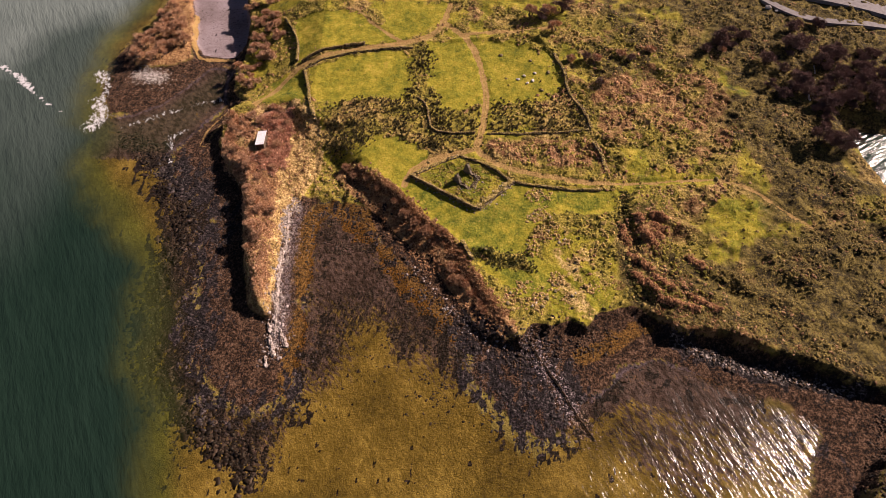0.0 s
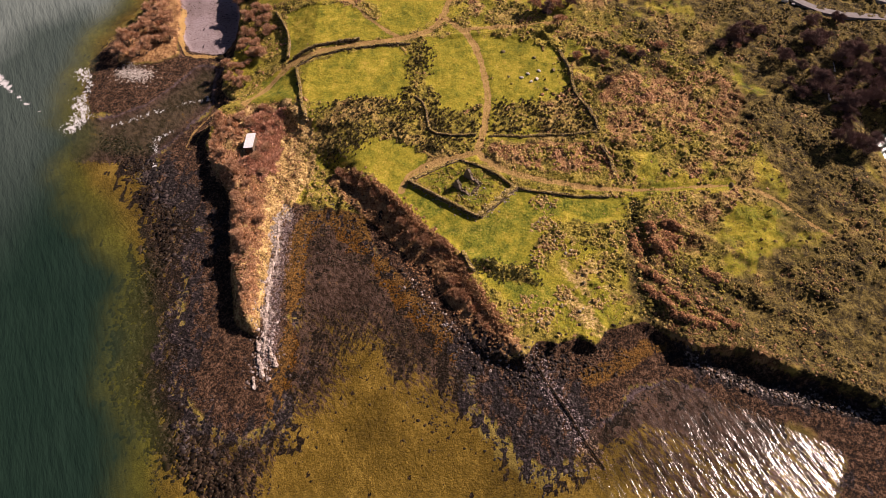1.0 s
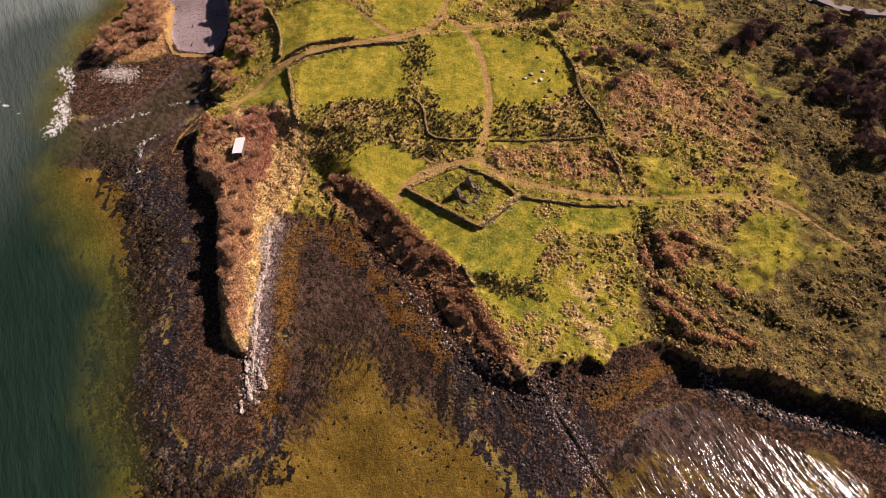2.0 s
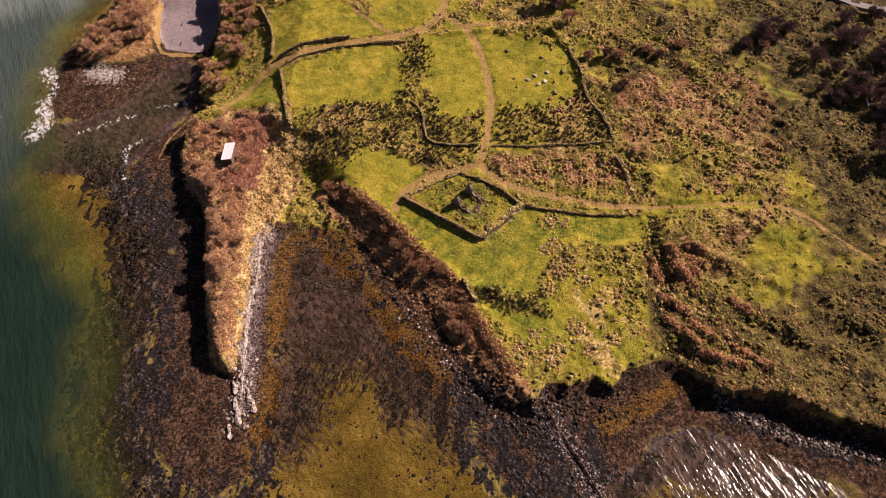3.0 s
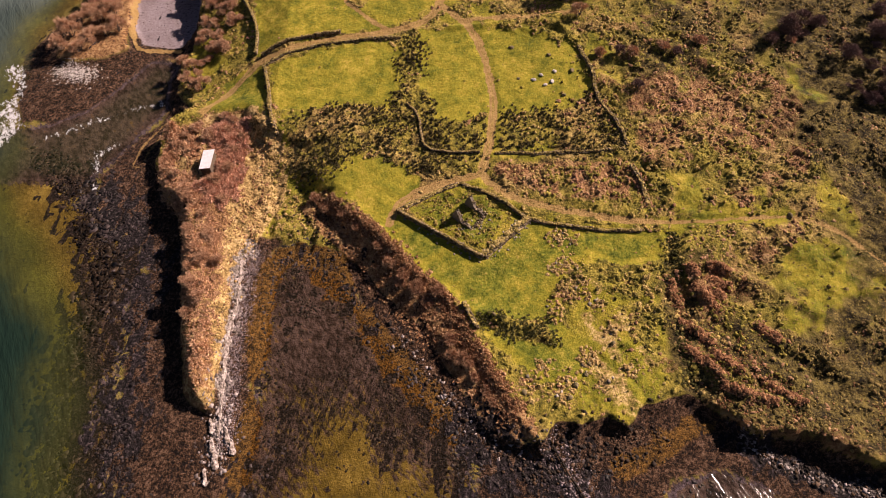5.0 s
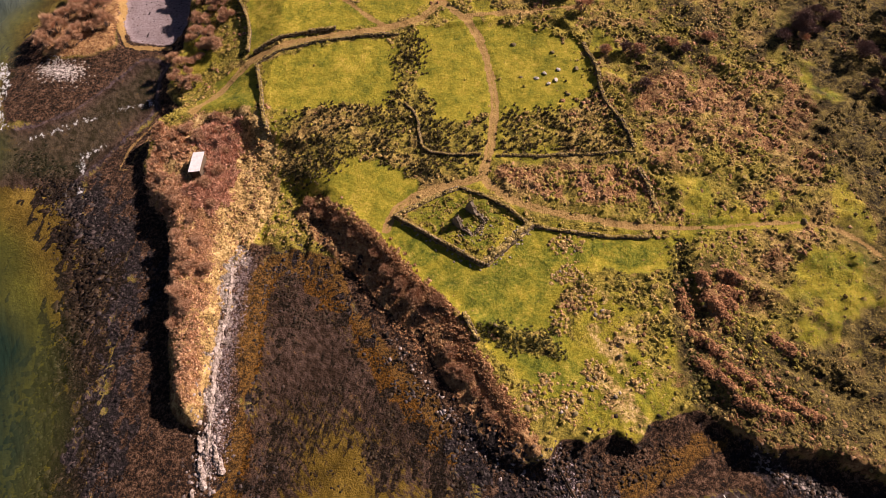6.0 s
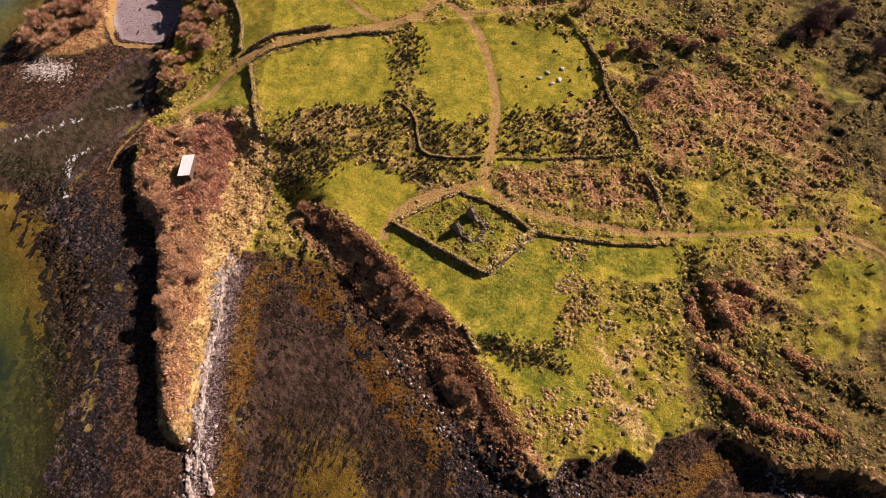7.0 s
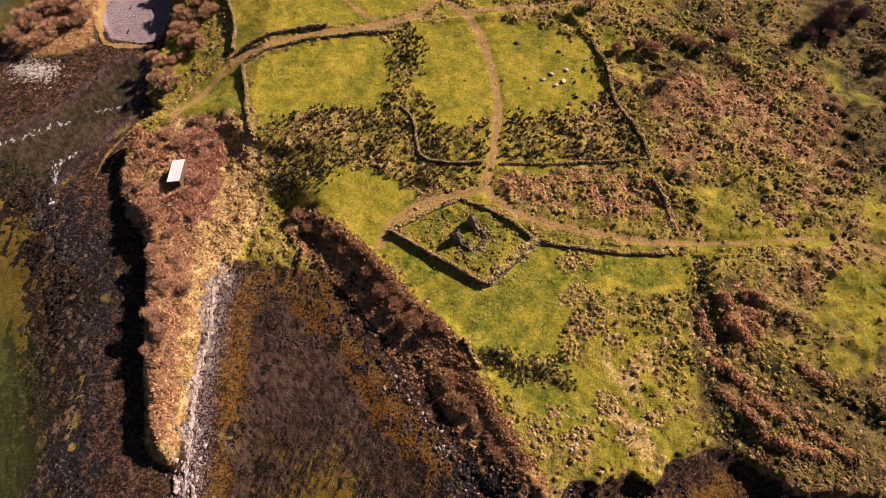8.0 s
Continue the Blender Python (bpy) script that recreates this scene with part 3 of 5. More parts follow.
STONES = [(20.5, -32.3), (19.7, -34.2), (11.8, -36.4), (9.2, -37.5), (24.8, -28.7), (17.8, -36.2), (16.6, -38.4), (61, -3), (16.7, -7.9), (19.3, -8.2), (4.5, -23.6), (0.4, -23.7)]
BUSHP = [(-62.6, 12.4), (-61.5, 15.9), (-60.8, 5.7), (-54.9, 17.8), (-51.4, 19.7), (-49.1, 14.4), (-49.3, 9.2), (-51.1, 5.9), (-53.8, 4.2), (-56.4, 2.5), (-59.4, 7.3), (-50.7, 22.5), (-47.8, 18), (-54.7, 0.2), (-51.6, -2.8), (-48.9, 1.1), (-53.6, -6.6), (-51.5, -10.9), (-49.2, -13.6), (-49.3, -8), (-51.6, -15.1), (-50.2, -19), (-47.9, -21.6), (-50, -24.2), (-46.4, -13.6), (-57.6, 0.1), (-60.3, 18.6), (-58.1, 20.5), (-52.8, 23.4)]
BUSHB = [(-30.5, 2.7), (-27.8, 0.4), (-24.6, -1.8), (-21.4, -4.8), (-16.9, -9.1), (-14.4, -12.6), (-12, -15.2), (-9.1, -17.9), (-7.4, -20.4), (-12.5, -16.6), (-3, -27.8), (-0.9, -31.3), (1.2, -34.6), (3.1, -36.8), (4.1, -39), (-2.9, -30.2), (0.2, -32.4), (-5.3, -19.1)]
TREEN = [(-98.9, 49.3), (-98.3, 54), (-97.7, 58.9), (-96.6, 62.7), (-95.6, 66.5), (-93.3, 69.2), (-92.8, 60.2), (-90.1, 61.5), (-89.4, 54.2), (-92.4, 51.8), (-94.1, 48.3), (-87.1, 56.7), (-97.6, 70.4), (-95.7, 74.5), (-90.1, 66.7)]
TREEM = [(-61.6, 54.2), (-60.4, 59), (-62.7, 66.5), (-62.2, 71.8), (-59.9, 49.5), (-57, 53.1), (-63.9, 61.4), (-66.7, 70.4), (-59.1, 64.1), (-62.2, 34.2), (-64.8, 36.2), (-60.6, 42.8), (-57.5, 45), (-64.4, 40.5), (-55, 54.3), (-58.1, 59.1), (-63.1, 50.6), (-59.7, 45)]
TREEC = [(25, 48.8), (21.3, 54.7), (24.2, 56.6), (27.8, 57.6), (18.6, 55.7)]
BUSHE = [(36, 28), (36, 37.5), (32.8, 37.5), (28.8, 37.6), (45.2, 37.4), (42.8, 39.2), (66.7, 40.6), (70.7, 40.6), (73.7, 42.3), (51, 40.9)]
WOOD = [(70.6, 43.8), (77.1, 44.8), (83, 36.9), (86.5, 32.6), (88.4, 28.4), (83, 24.3), (92, 48), (93.3, 41.2), (96.1, 34.6), (101.2, 36.7), (105.1, 34.5), (108.9, 32.3), (111.1, 30.2), (98.7, 28.2), (104, 26.1), (107.7, 24.1), (95, 20.2), (91.9, 14.5), (93.6, 10.7), (90.1, 18.3), (99.9, 22.1), (109.6, 22), (102.3, 30.3), (98.8, 50.3), (88.7, 41.3), (109.4, 38.7), (114.4, 36.5), (103.7, 39.9), (94.5, 26.2), (93.4, 5.2), (88, 10.7)]


# ---- the lie of the land ----
def value_noise(x, y, seed):
    xi, yi = np.floor(x).astype(np.int64), np.floor(y).astype(np.int64)
    fx, fy = x - xi, y - yi
    fx, fy = fx * fx * (3 - 2 * fx), fy * fy * (3 - 2 * fy)

    def lattice(a, b):
        h = (a * 374761393 + b * 668265263 + seed * 974634777) & 0xFFFFFFFF
        h = ((h ^ (h >> 13)) * 1274126177) & 0xFFFFFFFF
        return ((h ^ (h >> 16)) & 0xFFFF) / 65535.0

    low = lattice(xi, yi) * (1 - fx) + lattice(xi + 1, yi) * fx
    high = lattice(xi, yi + 1) * (1 - fx) + lattice(xi + 1, yi + 1) * fx
    return low * (1 - fy) + high * fy


def fbm(x, y, size, octaves=4, seed=1):
    """Fractal noise about 0, mostly within -0.5 to 0.5."""
    total, weight, scale = 0.0, 0.5, 1.0 / size
    for k in range(octaves):
        total = total + weight * (value_noise(x * scale + 17.3 * k, y * scale - 9.1 * k, seed + 7 * k) - 0.5)
        weight, scale = weight * 0.5, scale * 2.03
    return total * 1.4


def step(low, high, value):
    t = np.clip((value - low) / (high - low), 0, 1)
    return t * t * (3 - 2 * t)


def line_gap(line, x, y, closed=False, reach=12.0):
    """Distance to a line of points, at most reach."""
    pts = np.array(line, float)
    out = np.full(x.shape, reach)
    near = (x > pts[:, 0].min() - reach) & (x < pts[:, 0].max() + reach) & (y > pts[:, 1].min() - reach) & (y < pts[:, 1].max() + reach)
    px, py = x[near], y[near]
    best = np.full(px.shape, reach)
    ends = np.roll(pts, -1, 0) if closed else pts[1:]
    for a, b in zip(pts, ends):
        d = b - a
        t = np.clip(((px - a[0]) * d[0] + (py - a[1]) * d[1]) / max(d @ d, 1e-9), 0, 1)
        best = np.minimum(best, np.hypot(px - a[0] - t * d[0], py - a[1] - t * d[1]))
    out[near] = best
    return out


def inside(outline, x, y, reach=12.0):
    """Distance to an outline, positive inside it, clipped at reach."""
    pts = np.array(outline, float)
    gap = line_gap(outline, x, y, True, reach)
    odd = np.zeros(x.shape, bool)
    for (ax, ay), (bx, by) in zip(pts, np.roll(pts, -1, 0)):
        if ay != by:
            odd ^= ((ay > y) != (by > y)) & (x < ax + (y - ay) * (bx - ax) / (by - ay))
    return np.where(odd, gap, -gap)


def smooth_line(points, gap=1.0):
    """A Catmull-Rom line through the points, in steps of about gap metres."""
    p = [np.array(q, float) for q in points]
    p = [2 * p[0] - p[1]] + p + [2 * p[-1] - p[-2]]
    out = []
    for a, b, c, d in zip(p, p[1:], p[2:], p[3:]):
        n = max(1, int(np.linalg.norm(c - b) / gap))
        for k in range(n):
            t = k / n
            out.append(0.5 * (2 * b + (c - a) * t + (2 * a - 5 * b + 4 * c - d) * t**2 + (3 * b - a - 3 * c + d) * t**3))
    return out + [p[-2]]


def axis(low, high, pitch, far):
    """Even steps between low and high, then ever longer ones out to far."""
    core = np.arange(low, high + pitch / 2, pitch)
    grow = pitch * np.cumsum(1.24 ** np.arange(1, 60))
    grow = grow[grow < far]
    return np.concatenate([low - grow[::-1], core, core[-1] + grow])


PITCH = 0.4
XS, YS = axis(-130, 134, PITCH, 2600), axis(-80, 100, PITCH, 2600)
GX, GY = np.meshgrid(XS, YS)


def lie_of_land(x, y):
    """Heights and the two sets of ground covers."""
    wob = fbm(x, y, 7.0, 4, 3)
    fine = fbm(x, y, 1.7, 4, 11)
    lumps = fbm(x, y, 2.6, 3, 23)
    ragged = wob * 3.2 + fine * 1.2
    land = inside(LAND, x, y) + wob * 1.6 + fine * 0.7
    spit = inside(SPIT, x, y) + wob * 2
    shore = inside(SHORE, x, y, 30.0) + ragged
    bank = inside(BANK, x, y)
    headland = inside(HEADL, x, y)
    deep = inside(DEEP, x, y, 40.0) + wob * 6
    inlet = inside(INLET, x, y) + wob * 2
    lagoon = inside(LAGOON, x, y) + wob * 1.5
    pond = inside(POND, x, y) + wob
    mud = inside(MUD, x, y, 25.0) + wob * 5 + fine
    cove = inside(COVE, x, y) + wob * 3
    weed = np.maximum(inside(WEEDW, x, y) + 3.5 * (x < -52), inside(WEEDE, x, y))
    # rough moor, cut lawns and trodden ways
    lawns = [inside(p, x, y) for p in (FIELD1, FIELD2, FIELD3, FIELD4, PATCH1, LAWN, NOSE)]
    rough_lawns = [inside(p, x, y) for p in (YARD, KNOLL, PATCH2, PATCH3, PATCH4, PATCH5)]
    lawn = np.max(lawns, 0) + fine * 2.6 + wob * 2.4
    rough_lawn = np.max(rough_lawns, 0) + fine * 5 + wob * 3
    rush = np.max([inside(p, x, y) for p in (RUSH1, RUSH2, RUSH3)], 0)
    heath = np.max([inside(p, x, y) for p in (HEATH1, HEATH2, HEATH3, HEATH4)], 0) + wob * 4
    tracks = np.min([line_gap(smooth_line(p), x, y) for p in (TRACK_A, TRACK_B, TRACK_C, TRACK_D)], 0) + 0.4 * step(12, 40, x)
    paths = np.min([line_gap(smooth_line(p), x, y) for p in (TRACK_E, PATH_G, RIM)], 0)
    faint = line_gap(smooth_line(PATH_H), x, y)
    gully = line_gap(smooth_line(GULLY), x, y)
    ditch = line_gap(smooth_line(DITCH), x, y)
    banks = np.min([line_gap(smooth_line(p), x, y) for p in (BANK_A, BANK_TOP)], 0)
    rocks = line_gap(smooth_line(ROCKS_E), x, y)
    # heights
    top = 5.6 + 0.125 * np.clip(y, -200, 120) + 0.03 * np.clip(x, -150, 200)
    top = top - 0.31 * np.clip(-42 - x, 0, 22) * step(20, 34, y)
    top = 2.7 + np.log1p(np.exp((top - 2.7) * 1.5)) / 1.5 + fbm(x, y, 30.0, 3, 5) * 1.2
    top = top - 2.0 * step(-25, -37, x) * step(21, 12, y)
    crest = line_gap(smooth_line(CREST), x, y, reach=30.0)
    cape = step(-2, 3, headland)
    top = top * (1 - cape) + cape * (np.maximum(4.7 - 0.4 * step(-5, 8, y) - 0.20 * np.maximum(crest - 2.5, 0), 2.6 + 0.6 * step(-2, 12, y)) + fine * 0.9)
    top = top + 0.3 * np.exp(-(((land - 0.6) / 1.3) ** 2)) * step(-4, -1, bank)
    scarp = np.min([line_gap(smooth_line(p), x, y) for p in ROLLS], 0)
    top = top + (0.45 + 2.2 * np.abs(fbm(x, y, 2.4, 2, 269))) * np.exp(-(((scarp + fine * 0.8) / 0.95) ** 2))
    top = top + 1.5 * step(40, 47, x) * np.exp(-((np.maximum(land, 0) / 5) ** 2)) * step(-30, -38, y)
    top = top - 0.8 * np.exp(-(((gully + wob * 4) / 2.3) ** 2)) - 0.6 * np.exp(-((ditch / 1.4) ** 2)) + 0.55 * np.exp(-((banks / 0.8) ** 2))
    scar = line_gap(smooth_line([(0.5, -22.5), (7.0, -24.5), (14.5, -27.5)]), x, y)
    top = top + (0.5 + 2.2 * np.abs(lumps)) * np.exp(-(((scar + fine) / 1.1) ** 2))
    swells = 0.26 - np.abs(fbm(x * 0.86 - y * 0.5, (x * 0.5 + y * 0.86) * 1.7, 13.0, 3, 281)) * 1.3
    hags = 0.22 - np.abs(fbm(x * 0.86 + y * 0.5, (y * 0.86 - x * 0.5) * 1.5, 5.5, 3, 283)) * 1.2
    wild = step(12, 30, x + 0.3 * y) * (1 - step(-0.5, 1.5, lawn)) * (1 - step(4, 1.5, tracks)) * step(0, 6, land)
    top = top + wild * (swells * 1.9 + hags * 1.1)
    flat = np.clip(step(-0.5, 1.5, lawn) + 0.15 * step(-1, 2, rough_lawn) + step(1.6, 0.8, tracks), 0, 1)
    rounded = 0.30 - np.abs(fbm(x, y, 2.3, 3, 23))
    knobs = 0.26 - np.abs(fbm(x, y, 1.15, 2, 29))
    puffs = 0.8 * np.abs(fbm(x, y, 2.6, 3, 263)) + 1.0 * np.abs(fbm((x * 0.82 - y * 0.57) * 0.5, x * 0.57 + y * 0.82, 1.2, 2, 29))
    patchy = step(-0.15, 0.2, fbm(x, y, 11.0, 3, 151))
    patches = step(0.02, 0.2, fbm(x, y, 7.0, 5, 171) + 0.01) * (1 - step(-1, 2, heath))
    lump = puffs * 1.15 * (0.42 + 0.58 * patchy) * (1 - 0.45 * patches) + fine * 0.5
    top = top + (1 - flat) * lump * (0.9 + 0.25 * step(-1, 2, heath)) + flat * (fine * 0.22 + puffs * 0.16)
    top = top - 0.12 * step(1.4, 0.9, tracks)
    tide = np.where(shore > 0, 0.10 + 0.055 * np.minimum(shore, 22), 0.10 + 0.035 * np.maximum(shore, -22))
    tide = tide + np.abs(fbm(x, y, 1.1, 3, 31)) * 0.75 * step(-2, 2, shore) + fine * 0.10
    flats = np.maximum(step(-6, 4, mud), step(-2, 3, cove))
    tide = tide * (1 - flats) + flats * (-0.12 + wob * 0.12 + fine * 0.08)
    tide = tide + (np.abs(lumps) * 0.45 - 0.10) * step(-2, 2, weed + wob * 4) * step(-14, 0, shore)
    wetland = step(-1.5, 2.0, inlet)
    tide = tide * (1 - wetland) + wetland * (-0.30 + fine * 0.12)
    sunk = step(-2, 3, inside(BAYEAST, x, y) + wob * 2)
    tide = tide * (1 - sunk) + sunk * np.minimum(tide, -0.28 + fine * 0.12)
    tide = tide - 5.5 * step(-7, 12, deep)
    beach = ((x - 70.4) * 12.9 - (y + 63.3) * 7.1) / 14.7 + wob * 3
    beach = np.where((x > 50) & (y < -48), np.clip(beach, -5, 12), -5)
    tide = np.maximum(tide, 0.05 + 0.07 * beach + np.abs(lumps) * 0.3 * (beach > 0))
    spread = np.where(bank > -2, 6.8, 1.5 + 3.2 * step(-54, -58, x) * step(20, 27, y))
    rise = np.clip((land + spread) / (spread + 0.5), 0, 1)
    rise = np.where(bank > -2, rise**0.95, rise**1.15)
    ground = tide * (1 - rise) + top * rise
    ground = ground + (rounded * 3.0 + knobs * 1.5 - 0.6) * 4 * rise * (1 - rise) * np.where(bank > -2, 0.32, 0.6)
    low = step(-6.0, 2.0, inside(CAUSE, x, y) + wob * 2)
    ground = ground * (1 - low) + low * (1.9 + fine * 1.6)
    mound = step(-2.0, 1.5, spit)
    ground = ground * (1 - mound) + (2.2 + fine * 0.6) * mound
    pool = step(-1.5, 1.0, lagoon)
    ground = ground * (1 - pool) + (0.04 + wob * 0.10) * pool
    hollow = step(-7.0, 0.5, pond)
    ground = ground * (1 - hollow) + np.where(pond > 0, 6.3, 7.2) * hollow
    # covers
    southeast = inside(DARK_SE, x, y)
    dry = np.maximum(step(0.6, 0.95, rise), step(0.5, 0.9, low))
    lane = step(1.05, 0.7, tracks + fine * 0.7) * (1 - 0.3 * step(30, 45, x))
    middle = step(0.4, 0.2, tracks) * 0.45
    lane = np.maximum(lane * (1 - middle), step(0.9, 0.5, paths + fine * 0.8) * 0.75)
    lane = np.maximum(lane, 0.55 * step(1.6, 1.1, faint + fine) * step(0.5, 0.8, faint))
    lane = np.maximum(lane, 0.33 * step(2.2, 1.0, line_gap(smooth_line(PATH_F), x, y) + fine * 2))
    grass = np.maximum(np.maximum(step(-0.6, 0.6, lawn), 0.72 * step(-1, 1.5, rough_lawn)), 0.60 * patches * (1 - 0.8 * step(-3, 3, southeast))) * (1 - 0.75 * step(0, 2, rush + wob * 3)) * (1 - step(-1.5, 0.5, np.maximum(headland, bank)))
    bracken = np.maximum(step(-2.2, -0.6, bank + fine * 2), np.maximum(step(-1, 1, headland + wob * 2), step(-1, 3, heath) * step(-0.12, 0.12, fbm(x, y, 5.0, 3, 157) + 0.3 * (np.maximum(inside(HEATH2, x, y), inside(HEATH1, x, y)) > -1)) * 0.85))
    tawny = 0.55 * step(0.12, 0.24, fbm(x, y, 5.5, 4, 233)) * step(18, 32, x)
    brow = step(3.6, 2.2, land + fine * 2) * (land > -0.5) * step(36, 42, x) * (y < -25)
    bracken = np.maximum(np.maximum(bracken, tawny), 0.8 * brow)
    bracken = np.maximum(bracken, 0.55 * step(0, 3, inside(KNOLL, x, y)) * step(0.1, 0.2, fbm(x, y, 4.0, 4, 271)))
    bracken = np.maximum(np.maximum(bracken * (1 - step(0, 1, grass)), step(-1, 1, spit)), step(1.7, 0.7, scarp + fine * 2))
    bracken = bracken * step(0.03, 0.2, np.maximum(rise, mound))
    rock = step(1.2, 0.3, rocks + fine * 3.0 + wob) + 0.4 * step(1.2, 0.3, line_gap(smooth_line(DEBRIS), x, y) + fine * 4 + wob * 2)
    scree = (1 - dry) * np.maximum(step(-2, 2, shore), step(-1, 1, beach)) * (1 - wetland) * (1 - np.maximum(bracken, mound))
    blotch = fbm(x * 1.5, y * 0.7, 1.5, 4, 41)
    dark = step(0.0, 0.34, blotch * 1.4 + 0.13 + 0.075 * np.clip(weed + wob * 5, -6, 3))
    dark = np.maximum(dark, step(-9, -2, shore) * step(2, -2, shore) * step(0.08, 0.2, fbm(x, y, 1.8, 4, 47)) * (x > -45))
    dark = np.maximum(dark, step(2.6, 1.2, line_gap(smooth_line(DEBRIS), x, y) + fine * 4))
    dark = np.maximum(dark, 0.5 * step(-4, 4, inside(COMBED, x, y) + wob * 7))
    dark = dark * (1 - dry)
    amber = np.maximum(inside(AMBER, x, y) + 1.6 * (x > -30), inside(AMBER2, x, y)) + wob * 3 + fine * 2
    amber = step(-1.5, 1.0, amber) * (1 - dry)
    straw = np.maximum(np.maximum(0.32 * step(0.4, 0.9, low), step(-1, 1.5, inside(STRAW, x, y) + 0.4 + fine * 3)), 0.56 * step(-2, 2, inside(KNOLL, x, y) + wob * 4) * step(-0.14, 0.08, fbm(x, y, 4.0, 4, 241)))
    straw = np.maximum(straw, np.maximum(0.75 * step(-1, 1, headland), 0.35 * step(-1, 1, bank)) * step(-0.2, 0.05, fbm(x, y, 4.0, 4, 257)))
    pale = np.maximum(pool, 0.3 * step(1.6, 0.6, line_gap(smooth_line(RIM), x, y) + fine))
    east_bay = 0.6 * step(-7, 8, inside(BAYEAST, x, y) + wob * 10)
    muddy = np.maximum(np.maximum(np.maximum(flats, east_bay), wetland), np.maximum(pool, hollow * (pond > 0))) * (1 - dry)
    muddy = np.maximum(muddy, np.maximum(step(-4, 0, inlet), 0.6 * step(-5, 3, inside(WEEDW, x, y) + wob * 4)) * (1 - dry) * step(4, 0, shore))
    bay_mud = 0.84 * step(-16, 5, mud + fbm(x, y, 16.0, 3, 251) * 8) * (x > -46) * (x < 20)
    muddy = np.maximum(muddy, np.maximum(bay_mud, step(-3, 0, cove)) * step(3, -1, shore) * (1 - dry))
    sandy = step(1.0, -2.0, shore) * (1 - dry) * (1 - step(-2, 0, beach))
    cover_land = np.stack([grass * dry * (1 - step(1.7, 0.7, scarp)), bracken, np.clip(lane, 0, 1), np.clip(rock, 0, 1)], -1)
    cover_shore = np.stack([scree, dark, muddy, sandy], -1)
    # dark growth in gully and trail; eastern and scarp shade painted as ground colour
    dark_ground = step(2.4, 0.6, gully + wob * 5 + fine * 2) + 0.5 * step(-3, 3, inside(DARKEAST, x, y) + wob * 8) + 0.28 * step(5.5, 3.0, scarp + wob * 4) * step(0.6, 1.8, scarp) + 0.3 * step(50, 60, x) * step(-14, -22, y) + 0.42 * step(58, 80, x) + 0.46 * step(-3, 3, southeast + wob * 5) + 0.40 * step(26, 36, y + wob * 6) * step(28, 38, x) + 0.32 * step(22, 40, x) * step(-0.02, 0.16, fbm(x, y, 6.0, 4, 181)) + 0.5 * step(1.4, 0.7, line_gap(smooth_line(TRAIL), x, y) + fine)
    dark_ground = dark_ground + step(-5, 2, inside(THICKET, x, y) + wob * 6)
    cover_extra = np.stack([amber, straw, pale, np.clip(dark_ground, 0, 1)], -1)
    # greener turf on the lawn by the ruin and in the wet hollows of the moor
    lush = np.max([inside(p, x, y) for p in (LAWN, PATCH2, PATCH3, YARD, NOSE)], 0) + wob * 3
    cover_more = np.stack([0.62 * step(-1, 3, lush) * (1 - 0.6 * step(26, 32, x) * step(-12, -18, y)), lane * 0, lane * 0, lane * 0], -1)
    return ground, cover_land, cover_shore, cover_extra, cover_more


def sheet(name, xs, ys, heights, material, colours):
    """A grid mesh with colour attributes."""
    mesh = bpy.data.meshes.new(name)
    ny, nx = heights.shape
    gx, gy = np.meshgrid(xs, ys)
    co = np.stack([gx, gy, heights], -1).reshape(-1, 3).astype(np.float32)
    index = np.arange(nx * ny).reshape(ny, nx)
    quads = np.stack([index[:-1, :-1], index[:-1, 1:], index[1:, 1:], index[1:, :-1]], -1).reshape(-1)
    mesh.vertices.add(len(co))
    mesh.vertices.foreach_set("co", co.ravel())
    mesh.loops.add(len(quads))
    mesh.loops.foreach_set("vertex_index", quads.astype(np.int32))
    mesh.polygons.add(len(quads) // 4)
    mesh.polygons.foreach_set("loop_start", np.arange(0, len(quads), 4, dtype=np.int32))
    mesh.polygons.foreach_set("use_smooth", np.ones(len(quads) // 4, bool))
    mesh.update(calc_edges=True)
    for key, values in colours.items():
        layer = mesh.attributes.new(key, "FLOAT_COLOR", "POINT")
        layer.data.foreach_set("color", values.reshape(-1).astype(np.float32))
    mesh.materials.append(material)
    return new(name, mesh)


HEIGHT, COVER_LAND, COVER_SHORE, COVER_EXTRA, COVER_MORE = lie_of_land(GX, GY)
ground = tagged(sheet("ground", XS, YS, HEIGHT, GROUND, {"cover_land": COVER_LAND, "cover_shore": COVER_SHORE, "cover_extra": COVER_EXTRA, "cover_more": COVER_MORE}),
                "moorland, grass fields, stony shore and sea bed", "ground", kind="structure")


def look_up(grid, x, y):
    """Reads a grid at places, between its points."""
    x, y = np.asarray(x, float), np.asarray(y, float)
    i = np.clip(np.searchsorted(XS, x) - 1, 0, len(XS) - 2)
    j = np.clip(np.searchsorted(YS, y) - 1, 0, len(YS) - 2)
    u, v = (x - XS[i]) / (XS[i + 1] - XS[i]), (y - YS[j]) / (YS[j + 1] - YS[j])
    return (grid[j, i] * (1 - u) + grid[j, i + 1] * u) * (1 - v) + (grid[j + 1, i] * (1 - u) + grid[j + 1, i + 1] * u) * v


def ground_at(x, y):
    return float(look_up(HEIGHT, x, y))


def clear_of_shadow(ob):
    """Clear water lets the sun through to the bed."""
    ob.visible_shadow = False
    return ob


